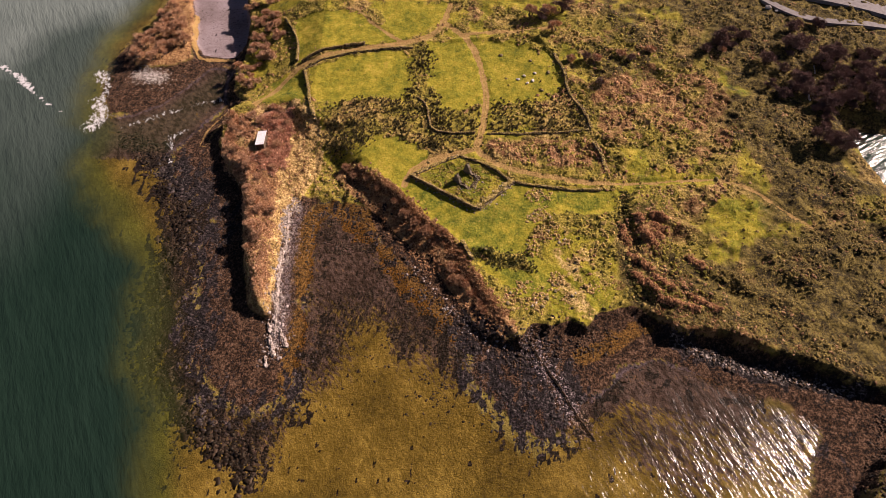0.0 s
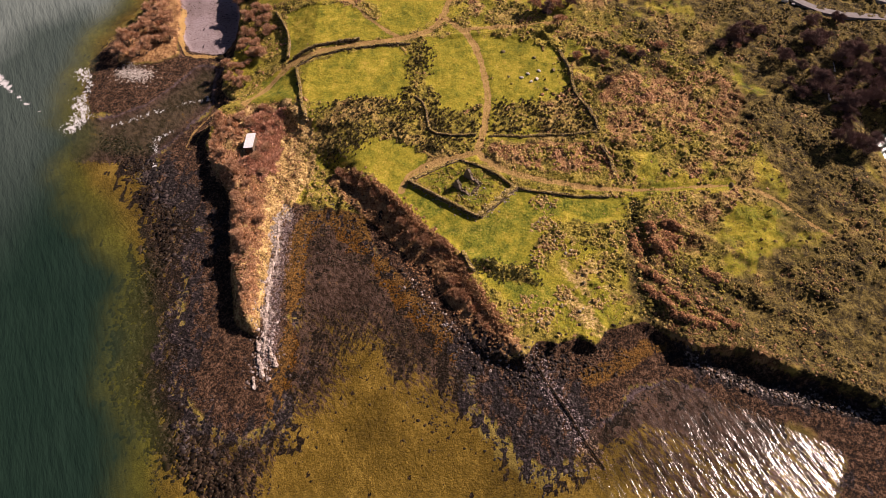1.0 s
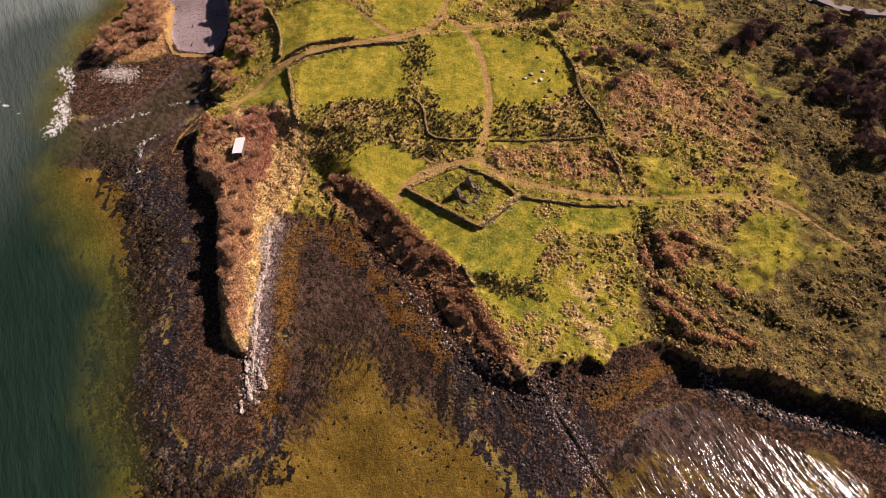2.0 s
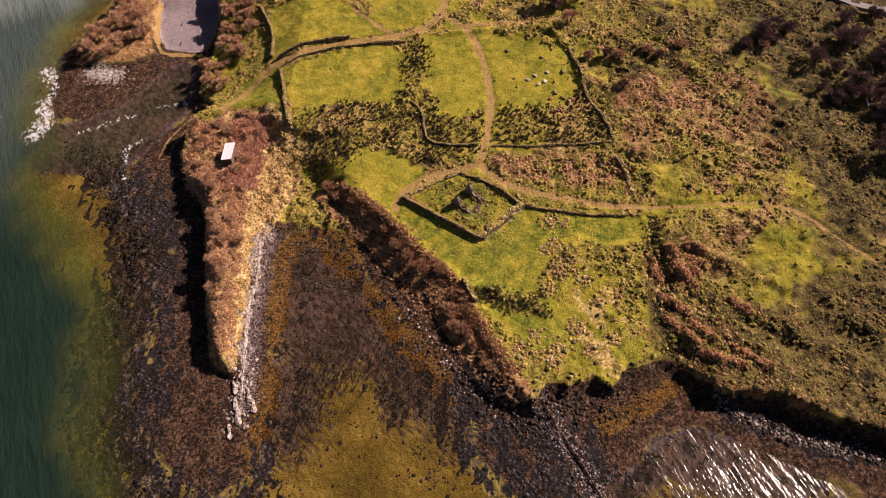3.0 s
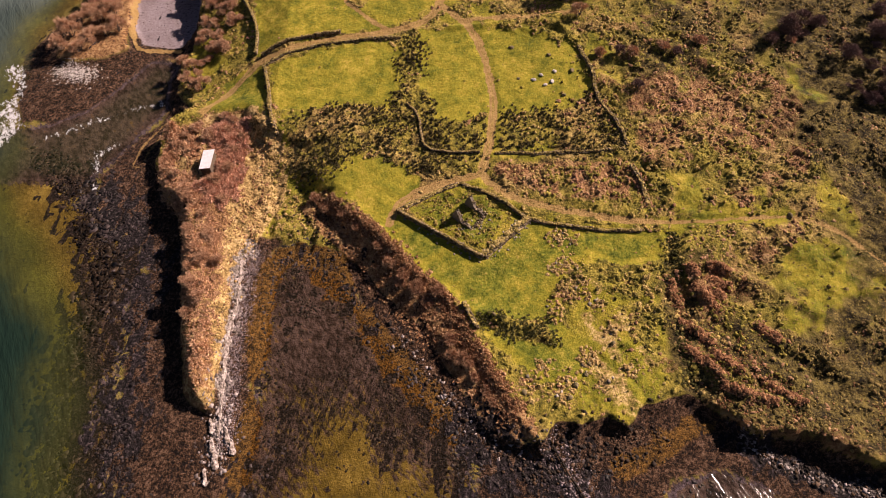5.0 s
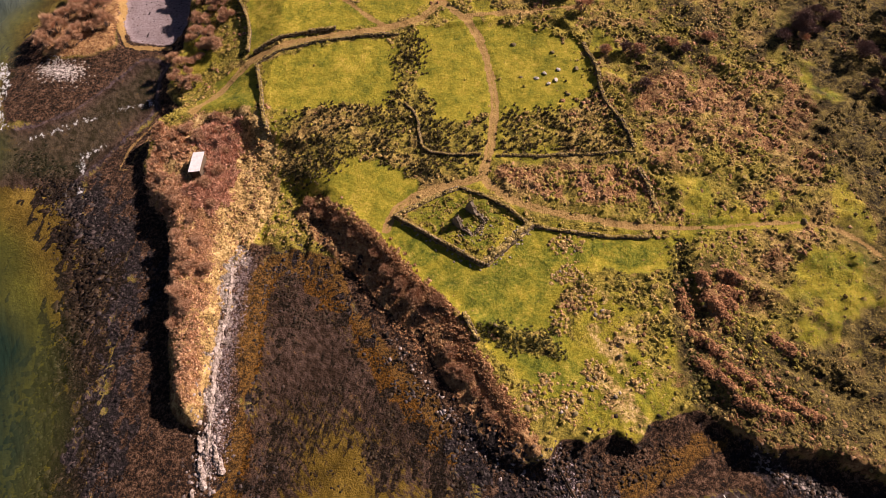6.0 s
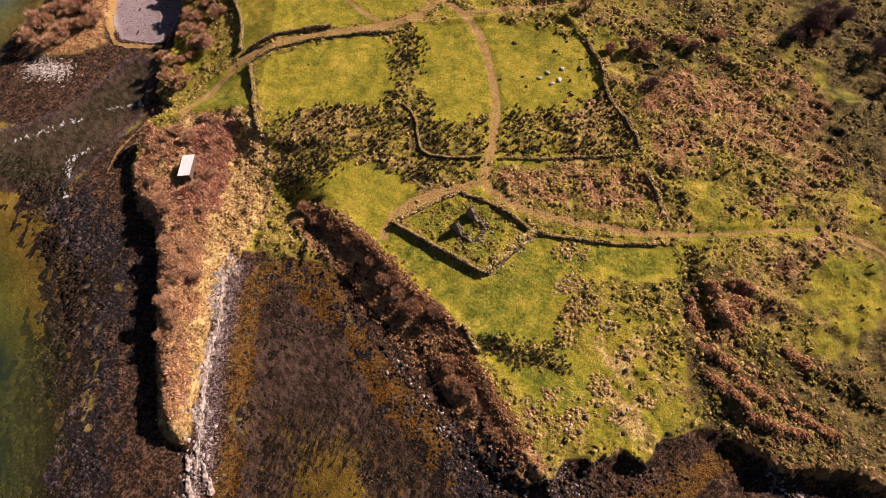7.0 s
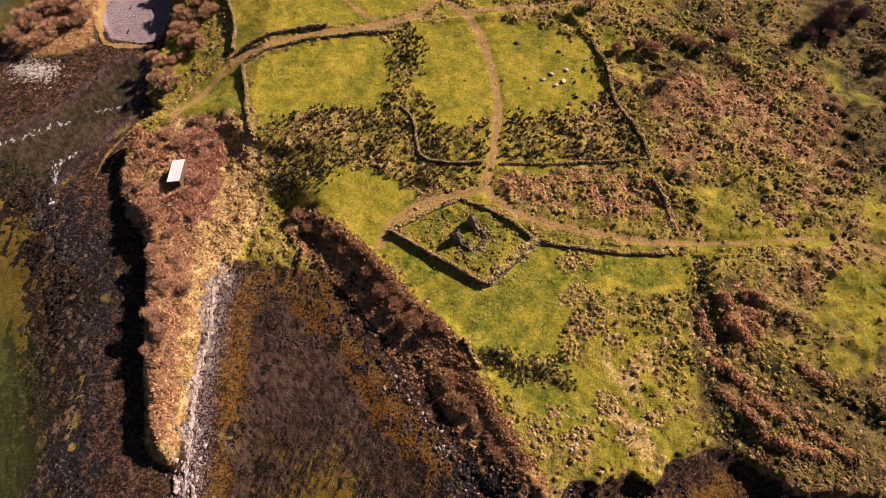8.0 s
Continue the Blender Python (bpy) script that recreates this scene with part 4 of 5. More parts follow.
def water_sheet():
    xs, ys = axis(-150, 90, 1.4, 2600), axis(-84, 104, 1.4, 2600)
    x, y = np.meshgrid(xs, ys)
    wob = fbm(x, y, 7.0, 4, 3)
    deep = step(-12, 6, inside(DEEP, x, y, 40.0) + wob * 3.5 - 3 * step(-40, -12, y))
    deep = np.maximum(deep, np.maximum(step(-106, -126, x), step(-90, -120, y)))
    foam_glint = np.max([step(w, 0.0, line_gap(p, x, y) + wob * 3) * k for p, w, k in ((FOAM_A, 7.5, 0.98), (FOAM_GLINTS, 4.0, 0.95), (INLET_GLINTS, 2.2, 0.82), (WAKE, 2.2, 1.15))], 0)
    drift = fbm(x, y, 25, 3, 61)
    silt_sheen = 0.8 * step(-98, -128, x + drift * 30) * step(26, 78, y + fbm(x, y, 24, 3, 67) * 50)
    # wider, weaker tint: sky sheen on the western sea, painted into the colour
    silt_sheen = np.maximum(silt_sheen, 0.24 * step(-92, -116, x + drift * 12) * step(-45, 25, y + drift * 30))
    cut = step(-1, 3, inside(INLET, x, y) + wob * 2)
    deep, silt_sheen = np.maximum(deep, 0.14 * cut), np.maximum(silt_sheen, 0.04 * cut)
    calm = step(26, 6, x) * step(-48, -40, x) * (y < 0)
    calm = np.maximum(calm, 0.45 * step(8, 1, inside(BAYEAST, x, y)) * (x > 20) * step(-70, -63, y))
    state = np.stack([deep, foam_glint, silt_sheen, calm], -1)
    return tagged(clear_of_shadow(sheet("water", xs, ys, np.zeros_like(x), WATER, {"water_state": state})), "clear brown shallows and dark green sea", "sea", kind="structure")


water_sheet()


# ---- builders ----
def part(name, bm, material, parent, label=""):
    """Links a bmesh as one mesh object under a thing or a part."""
    mesh = bpy.data.meshes.new(name)
    bm.to_mesh(mesh)
    bm.free()
    mesh.materials.append(material)
    ob = new(name, mesh)
    ob.parent = parent
    return tagged(ob, label)


def raw_mesh(name, verts, tris, material):
    """A mesh object from arrays of corners and triangles."""
    mesh = bpy.data.meshes.new(name)
    tris = np.asarray(tris, np.int32)
    mesh.vertices.add(len(verts))
    mesh.vertices.foreach_set("co", np.asarray(verts, np.float32).ravel())
    mesh.loops.add(tris.size)
    mesh.loops.foreach_set("vertex_index", tris.ravel())
    mesh.polygons.add(len(tris))
    mesh.polygons.foreach_set("loop_start", np.arange(0, tris.size, 3, dtype=np.int32))
    mesh.update(calc_edges=True)
    mesh.materials.append(material)
    return new(name, mesh)


rng = np.random.default_rng(7)


def dome_template(sides=7):
    """A low lump: two rings and a top."""
    ring = np.arange(sides) * 2 * np.pi / sides
    low = np.stack([np.cos(ring), np.sin(ring), np.full(sides, -0.12)], -1)
    mid = np.stack([0.72 * np.cos(ring + 0.4), 0.72 * np.sin(ring + 0.4), np.full(sides, 0.62)], -1)
    verts = np.concatenate([low, mid, [[0, 0, 1.0]]])
    tris = []
    for k in range(sides):
        j = (k + 1) % sides
        tris += [(k, j, sides + k), (j, sides + j, sides + k), (sides + k, sides + j, 2 * sides)]
    return verts, np.array(tris)


def tuft_template(blades=15):
    """A clump of broad grass blades that lean outwards over a small core."""
    core, tris = dome_template(5)
    verts, tris = [*(core * (0.55, 0.55, 0.5))], [*tris]
    for k in range(blades):
        a = k * 2.399
        lean = 0.35 + 0.65 * ((k * 0.618) % 1)
        foot = np.array([0.25 * math.cos(a), 0.25 * math.sin(a), -0.1])
        side = np.array([-math.sin(a), math.cos(a), 0]) * 0.17
        tip = np.array([lean * math.cos(a), lean * math.sin(a), 1.15 - 0.6 * lean])
        n = len(verts)
        verts += [foot - side, foot + side, tip]
        tris.append((n, n + 1, n + 2))
    return np.array(verts), np.array(tris)


def rock_template():
    bm = bmesh.new()
    bmesh.ops.create_icosphere(bm, subdivisions=1, radius=1.0)
    verts = np.array([v.co[:] for v in bm.verts])
    tris = np.array([[v.index for v in f.verts] for f in bm.faces])
    bm.free()
    return verts, tris


def block_template():
    """A rough block, for angular rock."""
    verts = np.array([(x, y, z) for x in (-1, 1) for y in (-1, 1) for z in (-1, 1)], float) * 0.8
    tris = np.array([(0, 1, 3), (0, 3, 2), (4, 6, 7), (4, 7, 5), (0, 4, 5), (0, 5, 1), (2, 3, 7), (2, 7, 6), (0, 2, 6), (0, 6, 4), (1, 5, 7), (1, 7, 3)])
    return verts, tris


def scatter(name, template, spots, size, flat, jitter, material, sink=0.0, label="", category=""):
    """Joins many copies of a template, each turned, sized and dented by chance, into one mesh of kind stuff."""
    verts, tris = template
    n = len(spots)
    scale = rng.uniform(*size, n) if isinstance(size, tuple) else size
    turn = rng.uniform(0, 2 * np.pi, n)
    squash = rng.uniform(*flat, n)
    stretch = rng.uniform(0.75, 1.35, n)
    v = verts[None] * (1 + rng.uniform(-jitter, jitter, (n, len(verts), 1))) + rng.uniform(-jitter, jitter, (n, len(verts), 3)) * 0.4
    vx, vy, vz = v[..., 0] * stretch[:, None], v[..., 1], v[..., 2]
    c, s = np.cos(turn)[:, None], np.sin(turn)[:, None]
    z = look_up(HEIGHT, spots[:, 0], spots[:, 1]) - sink * scale
    out = np.stack([(vx * c - vy * s) * scale[:, None] + spots[:, :1], (vx * s + vy * c) * scale[:, None] + spots[:, 1:2], vz * (scale * squash)[:, None] + z[:, None]], -1)
    faces = tris[None] + (np.arange(n) * len(verts))[:, None, None]
    ob = raw_mesh(name, out.reshape(-1, 3), faces.reshape(-1, 3), material)
    return tagged(ob, label, category, kind="stuff")


def spots_where(count, box, chance):
    """Random places in a box, kept with the chance that the function gives."""
    x, y = rng.uniform(box[0], box[1], count), rng.uniform(box[2], box[3], count)
    keep = rng.uniform(0, 1, count) < chance(x, y)
    return np.stack([x[keep], y[keep]], -1)


def along(line, count, spread):
    """Random places about a line."""
    pts = np.array(smooth_line(line))
    k = rng.integers(0, len(pts) - 1, count)
    t = rng.uniform(0, 1, (count, 1))
    return pts[k] * (1 - t) + pts[k + 1] * t + rng.normal(0, spread, (count, 2))


def covers(x, y):
    i = np.clip(np.searchsorted(XS, x), 0, len(XS) - 1)
    j = np.clip(np.searchsorted(YS, y), 0, len(YS) - 1)
    return COVER_LAND[j, i], COVER_SHORE[j, i], HEIGHT[j, i]


def rough_chance(x, y):
    """Small bumps on grazed but rough ground."""
    land, shore, z = covers(x, y)
    soft = np.max([inside(p, x, y) for p in (YARD, KNOLL, PATCH2, PATCH4, SCRUB)], 0) + fbm(x, y, 6.0, 3, 193) * 6
    return is_moor(x, y) * step(-1, 2, soft) * (0.2 + 0.8 * step(-0.05, 0.15, fbm(x, y, 3.0, 3, 197)))


def is_moor(x, y):
    """How much a place is open, rough, dry land."""
    land, shore, z = covers(x, y)
    return (inside(LAND, x, y) > 0.5) * (1 - step(0.25, 0.6, land[:, 2])) * (inside(POND, x, y) < -1) * (z > 1.6) * (line_gap(ROAD, x, y) > 3.6) * (line_gap(ROAD_B, x, y) > 1.9)


# ---- dry stone walls ----
def drystone_wall(line, height, width, label, ruin=0.25, turf=True, material=STONE, long=0.5):
    """A wall of rough stones, laid in courses on both faces, with a fill between and a cap of turf."""
    pts = np.array(smooth_line(line, 0.5))
    run = np.concatenate([[0], np.cumsum(np.linalg.norm(np.diff(pts, axis=0), axis=1))])
    at = lambda s: np.array([np.interp(s, run, pts[:, 0]), np.interp(s, run, pts[:, 1])])
    root = new("drystone_wall")
    base = at(run[-1] / 2)
    root.location = (*base, ground_at(*base))
    off = np.array([*base, root.location.z])
    high = lambda s: height * (1 - ruin * (0.5 + 1.3 * float(fbm(np.array([s]), np.array([base[0]]), 4.0, 3, 77)[0])))
    # fill
    bm = bmesh.new()
    rings = []
    for s in np.arange(0, run[-1] + 0.4, 0.8):
        s = min(s, run[-1])
        p, q = at(s), at(min(s + 0.2, run[-1])) - at(max(s - 0.2, 0))
        q = q / max(np.linalg.norm(q), 1e-6)
        side = np.array([-q[1], q[0]])
        z, h = ground_at(*p), high(s)
        rings.append([bm.verts.new(Vector((*(p + side * w), z + k)) - Vector(off)) for w, k in ((-width * 0.46, -0.3), (-width * 0.34, h * 0.9), (width * 0.34, h * 0.9), (width * 0.46, -0.3))])
    for a, b in zip(rings, rings[1:]):
        for k in range(3):
            bm.faces.new((a[k], a[k + 1], b[k + 1], b[k]))
    for ring in (rings[0], rings[-1][::-1]):
        bm.faces.new(ring)
    bmesh.ops.recalc_face_normals(bm, faces=bm.faces)
    part("fill", bm, material, root)
    # stones
    box = np.array([(x, y, z) for x in (-1, 1) for y in (-1, 1) for z in (-1, 1)], float) / 2
    faces = np.array([(0, 1, 3), (0, 3, 2), (4, 6, 7), (4, 7, 5), (0, 4, 5), (0, 5, 1), (2, 3, 7), (2, 7, 6), (0, 2, 6), (0, 6, 4), (1, 5, 7), (1, 7, 3)])
    verts, tris, caps, cap_tris = [], [], [], []
    for face in (-1, 1):
        course, z0 = 0, -0.1
        while z0 < height:
            tall = rng.uniform(0.18, 0.30)
            s = rng.uniform(0, 0.3)
            while s < run[-1]:
                size = rng.uniform(0.55, 1.25) * long
                m = min(s + size / 2, run[-1])
                if z0 + tall * 0.5 < high(m):
                    p, q = at(m), at(min(m + 0.2, run[-1])) - at(max(m - 0.2, 0))
                    q = q / max(np.linalg.norm(q), 1e-6)
                    side = np.array([-q[1], q[0]])
                    lean = width * (0.5 - 0.14 * z0 / height)
                    centre = p + side * face * (lean - 0.12 + rng.uniform(-0.03, 0.05))
                    shape = box * (1 + rng.uniform(-0.16, 0.16, (8, 3))) * (size * 1.02, 0.30, tall * 1.02)
                    flat = np.array([q[0] * shape[:, 0] + side[0] * shape[:, 1], q[1] * shape[:, 0] + side[1] * shape[:, 1]]).T
                    n = len(verts) * 8
                    verts.append(np.column_stack([flat + centre - off[:2], shape[:, 2] + z0 + tall / 2 + ground_at(*p) - off[2]]))
                    tris.append(faces + n)
                s += size
            z0 += tall
            course += 1
    ob = raw_mesh("stonework", np.concatenate(verts), np.concatenate(tris), material)
    ob.parent = root
    ob["kind"] = "stuff"
    if turf:
        dome, dome_tris = tuft_template(7)
        for s in np.arange(0.15, run[-1], 0.21):
            if rng.uniform() < 0.92:
                p = at(s) + rng.uniform(-0.3, 0.3, 2) * width
                shape = dome * (1 + rng.uniform(-0.25, 0.25, (len(dome), 1))) * (rng.uniform(0.55, 0.85) * width, rng.uniform(0.55, 0.85) * width, rng.uniform(0.2, 0.36))
                cap_tris.append(dome_tris + len(caps) * len(dome))
                caps.append(shape + (*(p - off[:2]), ground_at(*p) + high(s) * 0.98 - off[2]))
        if caps:
            ob = raw_mesh("turf_cap", np.concatenate(caps), np.concatenate(cap_tris), TURF)
            ob.parent = root
            ob["kind"] = "stuff"
            tagged(ob, "straw-coloured turf and moss")
    return tagged(root, label, "stone wall", "field walls")


for line, height, width, label in (
    (WALL_NEAR_LEFT, 1.1, 0.6, "high dry stone wall in shade before the ruin"),
    (WALL_NEAR_RIGHT, 0.6, 1.3, "tumbled low dry stone wall of the ruin's yard"),
    (WALL_FAR_RIGHT, 0.45, 0.6, "mossy dry stone wall beside the farm track"),
    (WALL_FAR_LEFT, 0.3, 0.7, "grassed-over low stone wall beside the track"),
    (WALL_EXT, 0.5, 0.6, "dry stone wall between lawn and track"),
    (WALL_FIELD, 0.8, 0.7, "straw-capped field wall at a grass field's edge"),
    (WALL_LANE_S, 0.6, 0.5, "dry stone wall along the lane's field side"),
    (WALL_LANE_N, 0.8, 0.5, "dark dry stone wall along the lane"),
    (WALL_NORTH, 0.9, 0.6, "dark field wall running between two fields"),
    (WALL_KINK, 0.5, 0.45, "bent mossy wall among dark rushes"),
    (WALL_MID, 0.3, 0.5, "low mossy wall with green foot"),
    (WALL_EAST, 0.45, 0.7, "field wall between pasture and moor"),
    (WALL_STUB, 0.35, 0.9, "short overgrown wall in brown heath"),
):
    drystone_wall(line, height, width, label)
drystone_wall(WALL_STUMP, 1.2, 0.8, "short mossy wall stump on the lawn", 0.4)
drystone_wall(SLIP[:5], 0.10, 0.4, "dark weed-covered remains of a stone jetty", 0.5, False, DARKROCK, 0.8)


# ---- the ruined cottage ----
GABLE_STONE = island_material("gable_stone", [(0.1, (0.10, 0.082, 0.060)), (0.5, (0.22, 0.185, 0.145)), (0.9, (0.42, 0.37, 0.31))], 0.3)


def ruined_cottage():
    root = new("ruined_cottage")
    z = ground_at(-0.5, -3.0)
    root.location = (-0.5, -3.0, z)
    along_wall, across = Vector((0.80, -0.60, 0)), Vector((-0.62, -0.78, 0))

    def broken_wall(name, start, length, profile, thick, label=""):
        """A wall whose top follows the profile, with uneven stones on it."""
        bm = bmesh.new()
        d = along_wall if name == "gable_wall" else across
        side = d.cross(Vector((0, 0, 1))).normalized() * thick / 2
        rows, n = [], 14
        for k in range(n + 1):
            t = k / n
            p = start + d * length * t
            h = float(np.interp(t, *zip(*profile))) + random.uniform(-0.08, 0.08)
            base = ground_at(p.x - 0.5, p.y - 3.0) - z
            rows.append([bm.verts.new(p + side * s * (1 + random.uniform(-0.12, 0.12)) + Vector((0, 0, base + q))) for s, q in ((-1.1, -0.3), (-1.0, h * 0.5), (-0.85, h), (0.85, h), (1.0, h * 0.5), (1.1, -0.3))])
        for a, b in zip(rows, rows[1:]):
            for k in range(5):
                bm.faces.new((a[k], a[k + 1], b[k + 1], b[k]))
        bm.faces.new(rows[0])
        bm.faces.new(rows[-1][::-1])
        bmesh.ops.recalc_face_normals(bm, faces=bm.faces)
        ob = part(name, bm, STONE if name == "side_wall" else GABLE_STONE, root, label)
        verts, tris = rock_template()
        pile, faces = [], []
        for k in range(46):
            t = random.random()
            p = start + d * length * t
            h = float(np.interp(t, *zip(*profile)))
            up = random.choice((h, h, h * random.random()))
            s = random.uniform(0.12, 0.24)
            q = p + side * random.uniform(-1.1, 1.1)
            base = ground_at(q.x - 0.5, q.y - 3.0) - z
            faces.append(tris + len(pile) * len(verts))
            pile.append(verts * (1 + rng.uniform(-0.25, 0.25, (len(verts), 1))) * (s * 1.4, s, s * 0.8) + (q.x, q.y, base + up))
        stones = raw_mesh("rubble", np.concatenate(pile), np.concatenate(faces), STONE)
        stones.parent = ob
        stones["kind"] = "stuff"

    broken_wall("gable_wall", Vector((0.1, 2.7, 0)), 4.6, [(0, 0.7), (0.16, 2.5), (0.24, 2.8), (0.4, 1.1), (0.46, 0.3), (0.75, 0.35), (1, 0.15)], 0.75, "tall broken gable in shade")
    broken_wall("gable_wall", Vector((-2.3, -0.2, 0)), 4.4, [(0, 0.9), (0.12, 2.1), (0.22, 2.4), (0.36, 1.2), (0.42, 0.25), (0.7, 0.3), (1, 0.1)], 0.75, "broken gable stump with a pale top stone")
    broken_wall("side_wall", Vector((3.9, 0.2, 0)), 3.6, [(0, 0.25), (0.4, 0.1), (0.7, 0.2), (1, 0.1)], 0.5)
    tagged(root, "roofless ruined stone cottage with two broken gables", "ruin")


ruined_cottage()


# ---- the shed on the headland ----
def shed():
    metal = Nodes("white_roof_sheet")
    wave = metal.add("ShaderNodeTexWave", Scale=2.4, Distortion=0.0)
    metal.link(metal.where, wave.inputs["Vector"])
    stain = metal.ramp(metal.noise(0.6, 5, 0.7), [(0.35, (0.66, 0.67, 0.70)), (0.6, (0.82, 0.83, 0.86))])
    roofing = metal.done(stain, 0.45, metal.bump(wave.outputs["Fac"], 0.12, 0.02))
    timber = island_material("weathered_boards", [(0.1, (0.06, 0.042, 0.03)), (0.9, (0.15, 0.11, 0.075))], 0.12)
    root = new("shed")
    x, y = -53.1, 9.7
    root.matrix_world = pose(x, y, ground_at(x, y) - 0.15, 0, 0, 2) @ Matrix.Diagonal((0.9, 1, 1, 1))
    bm = bmesh.new()
    # walls, with a slope to the west
    for corners in (((-1.1, -2.35), (1.1, -2.35)), ((1.1, -2.35), (1.1, 2.35)), ((1.1, 2.35), (-1.1, 2.35)), ((-1.1, 2.35), (-1.1, -2.35))):
        (ax, ay), (bx, by) = corners
        top = lambda u: 2.05 + 0.11 * (u + 1.35)
        n = Vector((by - ay, ax - bx, 0)).normalized() * 0.08
        lower = [Vector((ax, ay, 0)), Vector((bx, by, 0)), Vector((bx, by, top(bx))), Vector((ax, ay, top(ax)))]
        outer, inner = [bm.verts.new(v) for v in lower], [bm.verts.new(v - n) for v in lower]
        bm.faces.new(outer)
        bm.faces.new(inner[::-1])
        for k in range(4):
            j = (k + 1) % 4
            bm.faces.new((outer[j], outer[k], inner[k], inner[j]))
    bmesh.ops.recalc_face_normals(bm, faces=bm.faces)
    part("wall", bm, timber, root, "dark weathered board walls")
    bm = bmesh.new()
    steps = 44
    rows = []
    for k in range(steps + 1):
        v = -2.55 + 5.1 * k / steps
        lift = 0.008 * math.cos(k * math.pi)
        rows.append([bm.verts.new((u, v, 2.12 + 0.11 * (u + 1.35) + lift + w)) for u, w in ((-1.3, 0), (1.28, 0), (1.28, -0.05), (-1.3, -0.05))])
    for a, b in zip(rows, rows[1:]):
        for k in range(4):
            bm.faces.new((a[k], a[(k + 1) % 4], b[(k + 1) % 4], b[k]))
    bm.faces.new(rows[0])
    bm.faces.new(rows[-1][::-1])
    bmesh.ops.recalc_face_normals(bm, faces=bm.faces)
    part("roof", bm, roofing, root, "white corrugated sheet roof")
    # open lean-to frame on the west side
    for v in (-2.2, -0.75, 0.75, 2.2):
        bm = bmesh.new()
        bmesh.ops.create_cube(bm, size=1, matrix=Matrix.Translation((-1.9, v, 0.7)) @ Matrix.Diagonal((0.12, 0.12, 1.5, 1)))
        bmesh.ops.bevel(bm, geom=bm.edges[:], offset=0.015, segments=1)
        part("post", bm, timber, root)
    for z in (0.55, 1.3):
        bm = bmesh.new()
        bmesh.ops.create_cube(bm, size=1, matrix=Matrix.Translation((-1.97, 0, z)) @ Matrix.Diagonal((0.05, 4.7, 0.18, 1)))
        bmesh.ops.bevel(bm, geom=bm.edges[:], offset=0.01, segments=1)
        part("rail", bm, timber, root)
    tagged(root, "small timber shed with white sheet roof among bushes", "shed")


shed()


# ---- bare bushes and trees ----
def bush_kind(name, radius, height, twigs, material, seed):
    """A many-stemmed leafless bush: tapered limbs and a cloud of fine twigs in uneven clumps."""
    r = np.random.default_rng(seed)
    root = new(name)
    bm = bmesh.new()
    heads = []
    for k in range(14):
        a, lean = r.uniform(0, 2 * np.pi), r.uniform(0.15, 1.0)
        tip = Vector((radius * 0.75 * lean * math.cos(a), radius * 0.75 * lean * math.sin(a), height * r.uniform(0.45, 0.8) * (1.15 - 0.4 * lean)))
        foot = Vector((0.25 * math.cos(a), 0.25 * math.sin(a), -0.3))
        knee = foot.lerp(tip, 0.5) + Vector((0, 0, height * 0.1))
        for p, q, w0, w1 in ((foot, knee, 0.11, 0.07), (knee, tip, 0.07, 0.02)):
            d = (q - p).normalized()
            u = d.orthogonal().normalized()
            v = d.cross(u)
            ring0 = [bm.verts.new(p + (u * math.cos(t) + v * math.sin(t)) * w0) for t in (0, 2.1, 4.2)]
            ring1 = [bm.verts.new(q + (u * math.cos(t) + v * math.sin(t)) * w1) for t in (0, 2.1, 4.2)]
            for j in range(3):
                bm.faces.new((ring0[j], ring0[(j + 1) % 3], ring1[(j + 1) % 3], ring1[j]))
        heads.append((np.array(tip), r.uniform(0.28, 0.48) * radius))
    part("trunk", bm, BARK, root)
    verts, tris = [], []
    for k in range(twigs):
        centre, spread = heads[k % len(heads)]
        d = r.normal(0, 1, 3)
        d[2] = abs(d[2]) * 0.9 - 0.15
        d /= np.linalg.norm(d)
        start = centre + d * spread * r.uniform(0.15, 0.8) * (1, 1, 0.8)
        way = d + r.normal(0, 0.35, 3) + (0, 0, 0.25)
        way /= np.linalg.norm(way)
        side = np.cross(way, r.normal(0, 1, 3))
        side /= np.linalg.norm(side)
        size, wide = r.uniform(0.35, 0.85), r.uniform(0.016, 0.034) * (1.5 if height > 3 else 1.0)
        n = len(verts)
        verts += [start - side * wide, start + side * wide, start + way * size]
        tris.append((n, n + 1, n + 2))
    verts = np.array(verts)
    verts[:, 2] = np.maximum(verts[:, 2], 0.02)
    crown = raw_mesh("crown", verts, tris, material)
    crown.parent = root
    tagged(crown, "cloud of bare fine twigs")
    return root


KINDS = {}
for key, name, args in (
    ("brown_a", "bush", (1.7, 1.9, 2600, TWIG, 1)), ("brown_b", "bush", (2.1, 2.2, 3300, TWIG, 2)), ("brown_c", "bush", (1.4, 1.5, 1900, TWIG, 3)),
    ("rust_a", "bush", (1.5, 1.2, 1900, TWIG_RUST, 9)), ("rust_b", "bush", (1.9, 1.3, 2300, TWIG_RUST, 10)),
    ("tree_a", "tree", (2.6, 3.8, 4200, TWIG, 4)), ("tree_b", "tree", (3.0, 4.4, 5000, TWIG, 5)),
    ("dark_a", "tree", (2.8, 4.0, 4000, TWIG_DARK, 6)), ("dark_b", "tree", (3.3, 4.8, 4800, TWIG_DARK, 7)), ("dark_c", "bush", (1.9, 2.0, 2400, TWIG_DARK, 8)),
):
    KINDS[key] = bush_kind(name, args[0], args[1], int(args[2] * (0.62 if name == "tree" or "dark" in key else 1.1)), *args[3:])
PLANTED = set()


